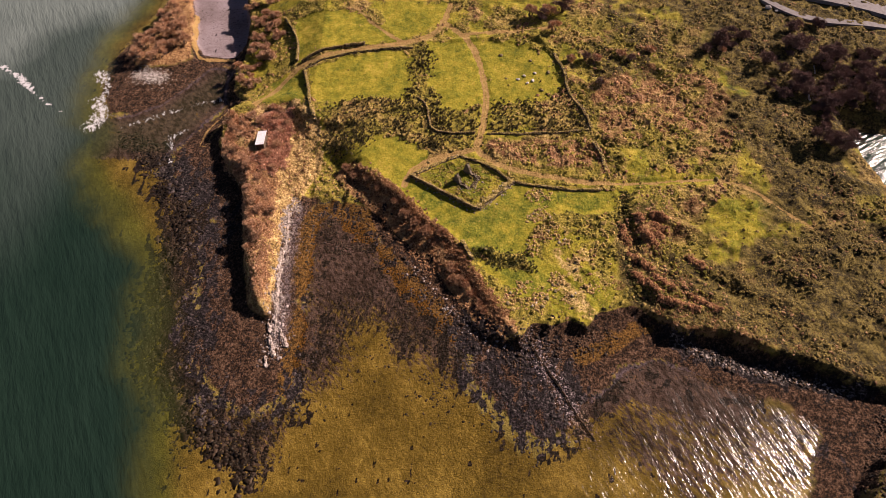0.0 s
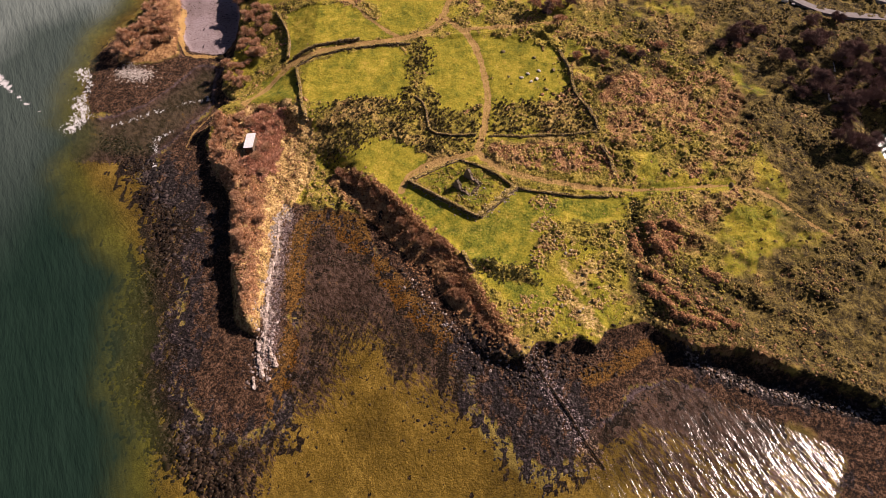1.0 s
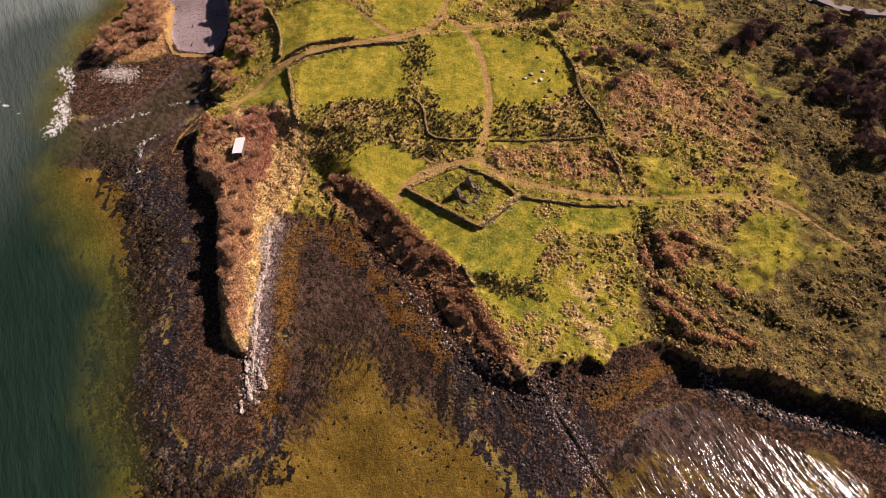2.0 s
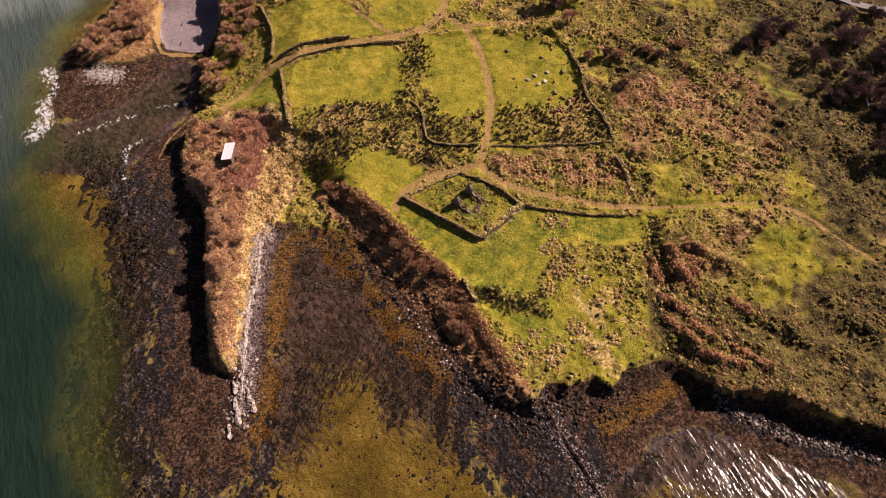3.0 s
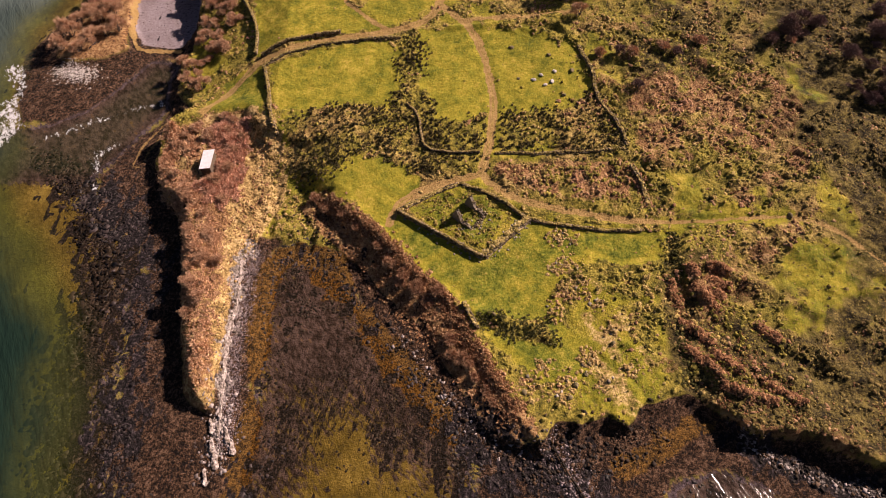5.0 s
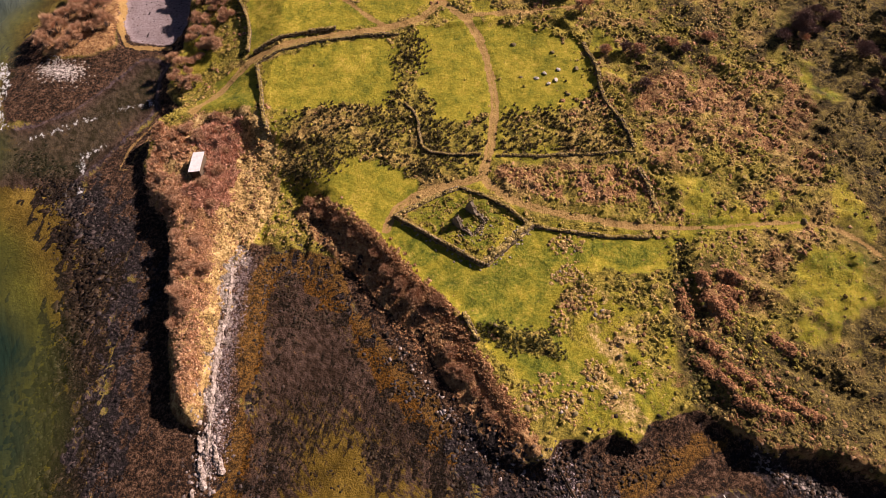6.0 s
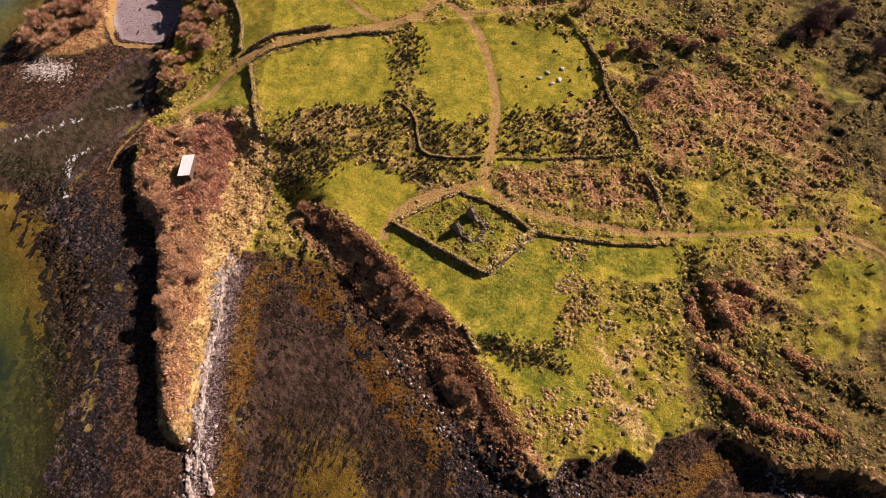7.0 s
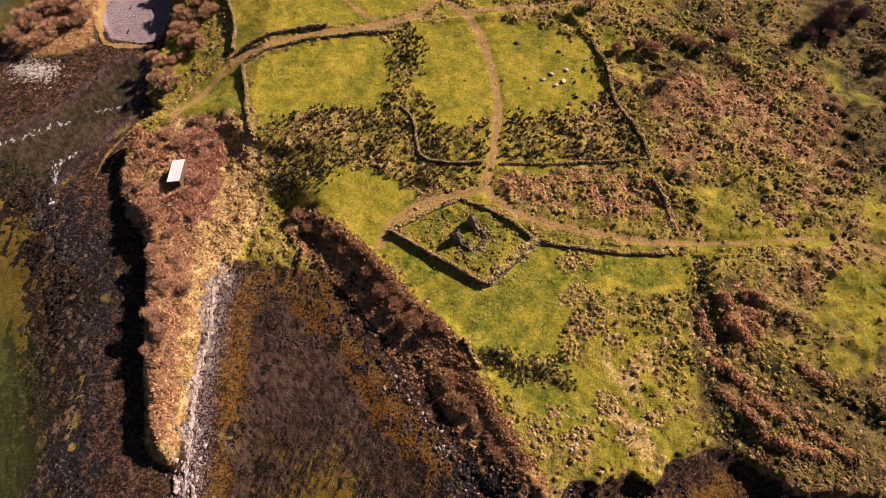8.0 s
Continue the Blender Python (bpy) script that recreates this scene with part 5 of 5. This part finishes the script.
def plant(spots, keys, label, category, group, size=(0.8, 1.2)):
    for k, (x, y) in enumerate(spots):
        key = keys[k % len(keys)]
        s = random.uniform(*size)
        m = pose(x, y, ground_at(x, y) - 0.05, 0, 0, random.uniform(0, 360))
        ob = KINDS[key]
        if key in PLANTED:
            ob = copy_thing(ob, m)
        else:
            ob.matrix_basis = m
            PLANTED.add(key)
        ob.scale = (s, s, s * random.uniform(0.85, 1.15))
        tagged(ob, label, category, group)


plant(BUSHP, ("brown_b", "brown_a", "brown_c"), "leafless reddish-brown bush on the grassy headland", "bush", "bushes on the headland", (0.5, 0.85))
plant(BUSHB, ("rust_a", "rust_b"), "leafless rust-brown bush on the shore bank", "bush", "bushes on the bank", (0.6, 0.95))
plant(TREEN, ("tree_a", "tree_b"), "bare russet tree on the wooded spit", "tree", "trees on the spit", (0.8, 1.15))
plant(TREEM + [(x + random.uniform(-2.5, 2.5), y + random.uniform(-2.5, 2.5)) for x, y in TREEM], ("tree_b", "tree_a", "brown_b"), "bare brown tree beside the lagoon", "tree", "trees beside the lagoon", (0.55, 0.85))
plant(TREEC, ("tree_a", "dark_a"), "bare purplish tree at the moor's edge", "tree", "trees at the moor's edge", (0.9, 1.15))
plant(BUSHE, ("dark_c", "brown_a"), "low dark leafless bush on the moor", "bush", "bushes on the moor", (0.7, 1.1))
thicket = [(x + random.uniform(-3, 3), y + random.uniform(-3, 3)) for x, y in WOOD for _ in range(2)]
plant(WOOD + thicket, ("dark_b", "dark_a", "dark_c", "dark_c"), "dark bare tree in the wet hollow", "tree", "trees in the hollow", (0.6, 1.0))


more = spots_where(900, (75, 150, 0, 70), lambda x, y: (inside(THICKET, x, y) > 0) * 0.10)
plant([tuple(p) for p in more[:64]], ("dark_c",), "low dark bare thicket in the hollow", "bush", "thicket in the hollow", (0.9, 1.7))


# ---- single stones ----
def boulder(name, x, y, size, material, label, category, group, flat=0.6):
    bm = bmesh.new()
    bmesh.ops.create_icosphere(bm, subdivisions=2, radius=size)
    shift = Vector((x * 3.1, y * 1.7, 0))
    for v in bm.verts:
        k = 1 + 0.45 * noise.noise(v.co * (1.3 / size) + shift)
        v.co = Vector((v.co.x * 1.35, v.co.y * 0.95, v.co.z * flat)) * k
    mesh = bpy.data.meshes.new(name)
    bm.to_mesh(mesh)
    bm.free()
    mesh.materials.append(material)
    ob = new(name, mesh)
    ob.matrix_world = pose(x, y, ground_at(x, y) + size * flat * 0.45, 0, 0, random.uniform(0, 360))
    return tagged(ob, label, category, group)


for k, (x, y) in enumerate(BOULDERS):
    boulder("boulder", x, y, (0.42, 0.4, 0.38, 0.45, 0.4, 0.5, 0.35, 0.4, 0.5, 0.3)[k], CHALKY if k < 5 else MOSSY, "pale rounded boulder lying on the pasture" if k < 5 else "grey weathered boulder in grass", "boulder", "boulders in the field")
for k, (x, y) in enumerate(STONES):
    boulder("stone", x, y, 0.75 * (0.4, 0.45, 0.4, 0.55, 0.5, 0.55, 0.55, 0.6, 0.22, 0.22, 0.4, 0.5)[k], MOSSY, "half-buried grey stone in rough grass", "stone", "stones in the grass", 0.8)


def rock_ledge(a, b, width, height, label):
    """A long slab of bedded rock with a ragged outline and broken steps."""
    a, b = Vector((*a, 0)), Vector((*b, 0))
    d = (b - a).normalized()
    side = Vector((-d.y, d.x, 0))
    base = ground_at(*((a + b) / 2)[:2])
    nu, nv, long = 26, 8, (b - a).length
    bm = bmesh.new()
    grid = []
    for i in range(nu + 1):
        row = []
        for j in range(nv + 1):
            u, v = i / nu, j / nv * 2 - 1
            reach = width / 2 * (0.75 + 0.7 * noise.noise(Vector((u * long * 0.8, a.y, 3)))) * min(1, 6 * u + 0.25, 6 * (1 - u) + 0.25)
            p = a.lerp(b, u) + side * v * reach
            rough = noise.noise(Vector((p.x, p.y, 0)) * 1.9)
            z = height * (1 - abs(v) ** 4) * (0.75 + 0.5 * round(rough * 3) / 3) + 0.1 * noise.noise(Vector((p.x, p.y, 5)) * 4)
            row.append(bm.verts.new((p.x, p.y, max(ground_at(p.x, p.y), base - 0.4) + (z if abs(v) < 0.99 else -0.3))))
        grid.append(row)
    for r0, r1 in zip(grid, grid[1:]):
        for j in range(nv):
            bm.faces.new((r0[j], r1[j], r1[j + 1], r0[j + 1]))
    bmesh.ops.recalc_face_normals(bm, faces=bm.faces)
    mesh = bpy.data.meshes.new("rock_ledge")
    bm.to_mesh(mesh)
    bm.free()
    mesh.materials.append(LEDGE)
    return tagged(new("rock_ledge", mesh), label, "rock ledge", "ledges below the headland")


ledge_line = smooth_line(ROCKS_E, 0.5)
for k in range(0, len(ledge_line) - 8, 9):
    rock_ledge(ledge_line[k], ledge_line[min(k + 10, len(ledge_line) - 1)], 0.6 + 0.5 * random.random(), 0.3, "pale grey bedrock ledge between grass and shingle")
for (x, y), w in zip([(-39.2, -44.8), (-41.2, -46.5), (-40.2, -49.0), (-38.0, -46.6), (-42.0, -43.4), (-41.2, -51.5)], (1.6, 1.3, 1.4, 1.2, 1.1, 1.0)):
    rock_ledge((x - 0.4, y + 1.3), (x + 0.4, y - 1.3), w, 0.5, "pale broken bedrock at the headland's point")


for (x, y), s in zip(MARKER, (0.7, 0.4)):
    boulder("boulder", x, y, s, CHALKY, "whitish boulder beside the moor road", "boulder", "boulders by the road", 0.8)


# ---- pond, roads and stream ----
def ribbon(name, line, width, lift, material, label, category):
    pts = np.array(smooth_line(line, 1.0))
    bm = bmesh.new()
    rows = []
    for k, p in enumerate(pts):
        d = pts[min(k + 1, len(pts) - 1)] - pts[max(k - 1, 0)]
        d /= np.linalg.norm(d)
        side = np.array([-d[1], d[0]]) * width / 2
        z = np.mean([ground_at(*(q + side * s)) for q in pts[max(k - 6, 0):k + 7] for s in (-1, 0, 1)]) + lift + 0.15
        rows.append([bm.verts.new((*(p + side * s), z + q)) for s, q in ((-1.15, -0.8), (-1, 0), (1, 0), (1.15, -0.8))])
    for a, b in zip(rows, rows[1:]):
        for k in range(3):
            bm.faces.new((a[k], a[k + 1], b[k + 1], b[k]))
    bmesh.ops.recalc_face_normals(bm, faces=bm.faces)
    mesh = bpy.data.meshes.new(name)
    bm.to_mesh(mesh)
    bm.free()
    mesh.materials.append(material)
    return tagged(new(name, mesh), label, category, kind="structure")


tar = Nodes("worn_asphalt")
ASPHALT = tar.done(tar.ramp(tar.noise(0.9, 5, 0.7), [(0.3, (0.11, 0.10, 0.105)), (0.7, (0.20, 0.185, 0.19))]), 0.7)
ribbon("road", ROAD, 5.5, 0.15, ASPHALT, "pale worn asphalt road over the moor", "road")
ribbon("road", ROAD_B, 2.4, 0.10, ASPHALT, "narrow grey side road with rough verge", "road")
froth = Nodes("white_water")
FROTH = froth.done(froth.ramp(froth.noise(0.5, 5, 0.7), [(0.4, (0.25, 0.24, 0.22)), (0.6, (0.8, 0.8, 0.8))]), 0.5)
ribbon("stream", STREAM, 0.22, 0.05, FROTH, "narrow white hill stream", "stream")


def pond():
    bm = bmesh.new()
    verts = [bm.verts.new((x, y, 7.0)) for x, y in smooth_line(POND + POND[:1], 2.0)[:-1]]
    bm.faces.new(verts)
    bmesh.ops.recalc_face_normals(bm, faces=bm.faces)
    mesh = bpy.data.meshes.new("pond")
    bm.to_mesh(mesh)
    bm.free()
    mesh.materials.append(POND_WATER)
    state = mesh.attributes.new("water_state", "FLOAT_COLOR", "POINT")
    state.data.foreach_set("color", np.tile([1.0, 0.0, 0.0, 0.0], len(mesh.vertices)).astype(np.float32))
    tagged(new("pond", mesh), "small pond with bright rippled water", "pond", kind="structure")


pond()

# ---- growth on the ground ----
BOX = (-75, 150, -60, 104)


def moor_chance(x, y):
    land, shore, z = covers(x, y)
    clump = step(-0.10, 0.22, fbm(x, y, 6.0, 3, 83))
    wet = np.max([inside(p, x, y) for p in (RUSH1, RUSH2)], 0)
    dark_here = look_up(COVER_EXTRA[..., 3], x, y)
    return (1 - 0.2 * dark_here) * is_moor(x, y) * (1 - 0.93 * step(0.3, 0.6, land[:, 0]) * (x > 18) - 0.995 * step(0.3, 0.6, land[:, 0]) * (x <= 18)) * (0.25 + 0.75 * clump) * (1 - 0.7 * step(-1, 1, wet)) * (inside(HEADL, x, y) < 0)


def rush_chance(x, y):
    field = np.max([inside(p, x, y) for p in (RUSH1, RUSH2)], 0)
    clump = step(-0.12, 0.15, fbm(x, y, 4.0, 3, 89))
    edge = step(-3.0, 1.0, field + fbm(x, y, 5.0, 3, 97) * 5) * step(-39, -35, x)
    return is_moor(x, y) * edge * (0.3 + 0.7 * clump)


def heather_chance(x, y):
    land, shore, z = covers(x, y)
    clump = step(0.0, 0.2, fbm(x, y, 9.0, 3, 101))
    return is_moor(x, y) * np.clip(land[:, 1] * 0.5 + clump * (x > 25) * 0.5, 0, 1) * (1 - step(0.3, 0.7, land[:, 0]))


def bracken_chance(x, y):
    return np.maximum(0.9 * step(-1, 1, inside(BANK, x, y)), 0.3 * step(-1, 1, inside(HEADL, x, y)))


def tussock_template():
    """A shaggy mound: a rounded core with blades that hang over it to all sides."""
    core, tris = dome_template(6)
    verts, tris = [*core * (0.92, 0.92, 0.86)], [*tris]
    for k in range(9):
        a = k * 2.399
        top, reach = 0.6 + 0.35 * ((k * 0.618) % 1), 0.98 + 0.12 * ((k * 0.382) % 1)
        side = np.array([-math.sin(a), math.cos(a), 0]) * 0.34
        foot = np.array([0.3 * math.cos(a), 0.3 * math.sin(a), top])
        n = len(verts)
        verts += [foot - side, foot + side, np.array([reach * math.cos(a), reach * math.sin(a), 0.35])]
        tris.append((n, n + 1, n + 2))
    return np.array(verts), np.array(tris)


tussock_spots = spots_where(128000, BOX, moor_chance)
tussock_size = 0.12 + 0.36 * rng.uniform(0, 1, len(tussock_spots)) ** 2.0
scatter("tussocks", tussock_template(), tussock_spots, tussock_size, (0.55, 1.0), 0.35, MOOR, label="straw and olive tussocks on the moor", category="tussock grass")
sparse = spots_where(16000, BOX, moor_chance)
scatter("rushes", tuft_template(18), np.concatenate([spots_where(26000, (-50, 60, -12, 60), rush_chance), sparse[sparse[:, 0] > -30][::7]]), (0.24, 0.55), (0.8, 1.3), 0.25, RUSH, label="dark rush clumps in wet pasture", category="rushes")
scatter("heather", dome_template(8), spots_where(26000, BOX, heather_chance), (0.14, 0.42), (0.35, 0.7), 0.5, HEATHER, 0.1, "rust-brown heather and dead bracken mounds", "heather")
scatter("bracken", tuft_template(12), spots_where(22000, (-70, 15, -50, 30), bracken_chance), (0.2, 0.5), (0.5, 0.95), 0.3, BRACKEN, label="dead rust-coloured bracken on the banks", category="bracken")


def bramble_chance(x, y):
    near = np.maximum(inside(RUSH3, x, y), 1.2 - line_gap(smooth_line(GULLY), x, y)) + fbm(x, y, 4.0, 3, 161) * 4
    return step(-0.5, 1.0, near) * (inside(LAND, x, y) > 1)


scatter("brambles", tuft_template(14), spots_where(13000, (-5, 45, -42, 0), bramble_chance), (0.2, 0.5), (0.6, 1.1), 0.35, BRAMBLE, label="dark green bramble and nettle patches", category="brambles")


scatter("turf_bumps", tuft_template(10), spots_where(20000, (-20, 110, -50, 10), rough_chance), (0.12, 0.36), (0.25, 0.55), 0.4, TUSSOCK, 0.05, "yellow-green turf bumps on rough pasture", "turf")


SCRUB_DARK = [(-55.7, 20.8), (-51.5, 22.8), (-47.2, 22.4), (-46.8, 15), (-45.4, 6.4), (-47, 1.6), (-48.7, -3), (-52.1, 1.6), (-55, 4.2), (-51.9, 6.5), (-51.4, 13.6), (-55.6, 14.4)]
SCRUB_TAN = [(-64.2, 21.2), (-58.2, 18.8), (-55.9, 14.6), (-56.8, 13.4), (-60.3, 13), (-60.6, 8.6), (-56.4, 7.4), (-55, 4.6), (-57, -1), (-62.5, 3.4), (-64.6, 11.7)]
SCRUB_SOUTH = [(-57.6, 4.6), (-51.6, 2.5), (-48.7, -4.6), (-46.4, -9.7), (-45.2, -14), (-44.9, -22.1), (-43.4, -34.6), (-44.1, -38.6), (-47.4, -34), (-50.6, -24), (-53.4, -13), (-56.4, -3.6)]


def twig_template(twigs=34):
    """A spray of slender twigs that fan out from one foot, over a small core."""
    core, tris = dome_template(5)
    verts, tris = [*(core * (0.34, 0.34, 0.5))], [*tris]
    for k in range(twigs):
        a, lean = k * 2.399, ((k * 0.618) % 1) ** 0.7
        way = np.array([math.cos(a) * lean, math.sin(a) * lean, 1.08 - 0.55 * lean])
        side = np.array([-math.sin(a + 0.5 * k), math.cos(a + 0.5 * k), 0.2]) * 0.032
        n = len(verts)
        verts += [way * 0.3 - side, way * 0.3 + side, way * (0.95 + 0.25 * ((k * 0.382) % 1))]
        tris.append((n, n + 1, n + 2))
    return np.array(verts), np.array(tris)


def thicket_of(name, outline, count, low, high, material, label, seed):
    """A thicket whose height swells and sinks, thinning towards its rim."""
    xs, ys = zip(*outline)
    spots = spots_where(count, (min(xs) - 1, max(xs) + 1, min(ys) - 1, max(ys) + 1), lambda x, y: step(-0.7, 0.5, inside(outline, x, y) + fbm(x, y, 2.5, 3, seed) * 3))
    swell = step(-0.25, 0.25, fbm(spots[:, 0], spots[:, 1], 3.2, 3, seed + 1))
    rim = step(-0.6, 1.5, inside(outline, spots[:, 0], spots[:, 1]))
    size = (low + (high - low) * swell) * (0.55 + 0.45 * rim) * rng.uniform(0.75, 1.2, len(spots))
    scatter(name, twig_template(), spots, size, (0.8, 1.1), 0.22, material, label=label, category="scrub")


thicket_of("dark_scrub", SCRUB_DARK, 2900, 0.65, 1.15, PURPLE, "thick leafless purplish scrub round the shed", 131)
thicket_of("tan_scrub", SCRUB_TAN, 1700, 0.6, 1.05, SCRUBBY, "bare tan scrub at the headland's brink", 137)
thicket_of("low_scrub", SCRUB_SOUTH, 5200, 0.35, 0.8, SCRUBBY, "low pinkish-brown scrub along the headland's crest", 139)


def frond_chance(x, y):
    land, shore, z = covers(x, y)
    return is_moor(x, y) * step(0.3, 0.7, land[:, 1]) * (x > 0) * (0.3 + 0.7 * step(-0.1, 0.1, fbm(x, y, 3.0, 3, 229)))


scatter("fronds", tuft_template(9), spots_where(26000, (0, 80, -48, 45), frond_chance), (0.12, 0.32), (0.6, 1.1), 0.3, RUSTY, label="dead orange fern fronds on the heath", category="fern")
crest_spots = along(BANKTOP, 1700, 0.7)
scatter("crest_bracken", tuft_template(16), crest_spots, (0.3, 0.65), (0.6, 1.1), 0.3, BRACKEN, label="sunlit rust bracken along the bank's crest", category="bracken")


rust = np.concatenate([along(p, 200, 0.42) for p in ROLLS] + [along(WALL_STUB, 260, 0.45)])
scatter("rust_heather", tussock_template(), rust, (0.16, 0.42), (0.6, 1.0), 0.4, RUSTY, 0.1, "dark rust heather along low scarps", "heather")


def tuft_chance(x, y):
    land, shore, z = covers(x, y)
    return is_moor(x, y) * step(0.5, 0.9, land[:, 0]) * (0.04 + 0.5 * (y < 5) * step(0.12, 0.25, fbm(x, y, 8.0, 3, 103)))


scatter("grass_tufts", tuft_template(9), spots_where(9000, (-70, 100, -50, 90), tuft_chance), (0.14, 0.32), (0.5, 0.9), 0.25, TUSSOCK, label="small tufts on the grazed grass", category="grass")


def straw_chance(x, y):
    near = np.maximum(inside(STRAW, x, y), inside(CAUSE, x, y)) + fbm(x, y, 3.0, 3, 293) * 3
    return step(-1.5, 1.0, near) * (0.3 + 0.7 * step(-0.1, 0.12, fbm(x, y, 2.2, 3, 307)))


STRAWY = island_material("dead_straw_grass", [(0.1, (0.14, 0.085, 0.030)), (0.5, (0.36, 0.235, 0.085)), (0.9, (0.60, 0.43, 0.19))])
scatter("straw_tufts", tussock_template(), spots_where(6500, (-58, -22, -42, 28), straw_chance), (0.1, 0.34), (0.5, 1.0), 0.35, STRAWY, label="bleached straw tufts on the sunny slope", category="grass")
YARD_BOX = (-14, 12, -12, 5)
scatter("yard_tufts", tussock_template(), spots_where(1500, YARD_BOX, lambda x, y: (inside(YARD, x, y) > 0.3) * (0.25 + 0.75 * step(-0.08, 0.1, fbm(x, y, 2.5, 3, 277)))), (0.1, 0.34), (0.5, 1.0), 0.35, TUSSOCK, label="rough grass tufts in the ruin's yard", category="grass")
scatter("rubble_stones", rock_template(), np.concatenate([along([(-2.6, -3.5), (0.5, -6.2), (4.0, -3.2)], 50, 0.8), along(WALL_NEAR_RIGHT, 120, 0.7), along([(-12, -4), (1.5, -12.2)], 40, 0.5)]), (0.08, 0.3), (0.5, 0.9), 0.35, GABLE_STONE, 0.1, "grey and tan rubble of fallen masonry", "rubble")
OUTCROPS = [(18.9, -13), (16.1, -14), (19.3, -15.6), (18.3, -18), (20.6, -17), (15.2, -22.4), (22.4, -21), (16.4, -7.6), (18.9, -7.6), (24.4, -26), (19.8, -32.2), (20.6, -31), (12.4, -33), (16.9, -35), (10, -36.2), (15.8, -38), (22.4, -36), (27.4, -33.4)]
outcrop_spots = np.concatenate([np.array(p) + rng.normal(0, 1.0, (34, 2)) for p in OUTCROPS])
scatter("outcrop_turf", tussock_template(), outcrop_spots, (0.13, 0.42), (0.5, 1.0), 0.35, STRAWY, 0.1, "straw tufts over half-buried stones", "turf")
scatter("outcrop_stones", block_template(), np.concatenate([np.array(p) + rng.normal(0, 0.8, (3, 2)) for p in OUTCROPS]), (0.12, 0.36), (0.5, 0.9), 0.4, GABLE_STONE, 0.25, "weathered stones breaking through the turf", "stones")


# ---- the shore ----
def tide_chance(x, y):
    land, shore, z = covers(x, y)
    return step(-1.0, 1.0, inside(SHORE, x, y)) * (z < 1.9) * (inside(LAND, x, y) < 0) * (inside(INLET, x, y) < -1) * (0.3 + 0.7 * step(-0.1, 0.2, fbm(x, y, 5.0, 3, 107)))


def weed_chance(x, y):
    field = np.maximum(inside(WEEDW, x, y) + 4.0 * (x < -52), inside(WEEDE, x, y)) + fbm(x, y, 6.0, 3, 109) * 7
    bay = 0.3 * step(-9, -2, inside(MUD, x, y)) * step(0.0, 0.2, fbm(x, y, 5.0, 3, 191)) * (inside(SHORE, x, y) < 0)
    fringe = step(-7, -1, inside(SHORE, x, y)) * step(2, -1, inside(SHORE, x, y)) * (x > -40) * 0.25
    return np.maximum(step(-2.5, 1.5, field) * (0.15 + 0.85 * step(-0.05, 0.15, fbm(x, y, 2.5, 3, 113))), np.maximum(fringe, bay))


shore_stones = spots_where(26000, (-112, 80, -72, 80), tide_chance)
scatter("shore_stones", rock_template(), shore_stones, (0.07, 0.19), (0.5, 0.9), 0.3, DARKROCK, 0.1, "brown and dark stones on the tidal shore", "shore stones")
weed_spots = spots_where(40000, (-90, 40, -80, 15), weed_chance)
scatter("seaweed", dome_template(7), weed_spots, (0.12, 0.38), (0.2, 0.45), 0.5, WEED, 0.1, "dark seaweed clumps on stones in the shallows", "seaweed")


def fleck_chance(x, y):
    wide = step(-18, -3, inside(MUD, x, y, 25.0)) * (inside(SHORE, x, y) < 0) * (x > -42)
    return wide * (0.1 + 0.9 * step(0.0, 0.2, fbm(x, y, 7.0, 3, 223))) * step(-0.1, 0.15, fbm(x, y * 1.5, 2.0, 3, 227))


FRINGE = [(-92, 16), (-85, 11.4), (-75.8, -1.2), (-69.4, -14.3), (-69.8, -28), (-69.6, -40), (-65.2, -52.5), (-55.2, -62.5), (-45, -70), (-39.5, -75)]
scatter("weed_fringe", dome_template(7), along(FRINGE, 2600, 1.9), (0.2, 0.8), (0.12, 0.26), 0.6, WEED, 0.1, "black seaweed beds at the edge of the deep", "seaweed")
flecks = spots_where(30000, (-42, 10, -80, -10), fleck_chance)
scatter("weed_flecks", dome_template(5), flecks, (0.1, 0.38), (0.15, 0.3), 0.5, WEED, 0.1, "small dark weed tufts on the sandy bay floor", "seaweed")
foot = np.concatenate([along(BANKFOOT, 420, 1.8), along(DEBRIS, 260, 0.8), along([(8, -50), (20, -46), (30, -44)], 350, 2.2), along([(84, -60), (79, -68), (74, -78)], 260, 1.5)])
scatter("fallen_rocks", block_template(), foot, (0.08, 0.32), (0.4, 0.8), 0.4, DARKROCK, 0.1, "dark fallen rocks below the bank", "rocks")
scatter("spit_stones", block_template(), along([(-98, 43), (-90, 41)], 1100, 1.5), (0.06, 0.19), (0.3, 0.6), 0.4, CHALKY, 0.1, "pale stones heaped on the spit's shore", "stones")
scatter("slip_stones", block_template(), along(SLIP[:5], 900, 1.2), (0.07, 0.2), (0.25, 0.5), 0.4, SHINGLE, 0.1, "lilac-grey flat stones of a sunken slipway", "stones")
shingle = along([(x + 1.6, y - 0.4) for x, y in ROCKS_E], 3300, 0.95)
scatter("shingle", rock_template(), shingle, (0.05, 0.13), (0.4, 0.8), 0.35, SHINGLE, 0.1, "lilac-grey shingle below the pale ledge", "shingle")
scatter("pale_rocks", block_template(), np.concatenate([along(ROCKS_E, 120, 0.6), along(ROCKS_E[-3:] + [(-40.5, -52)], 200, 1.4), along(DEBRIS, 150, 0.45), along(BANKFOOT[3:], 90, 0.9)]),
        (0.09, 0.34), (0.25, 0.5), 0.4, PALE, 0.1, "pale grey broken rock along the shore", "rocks")
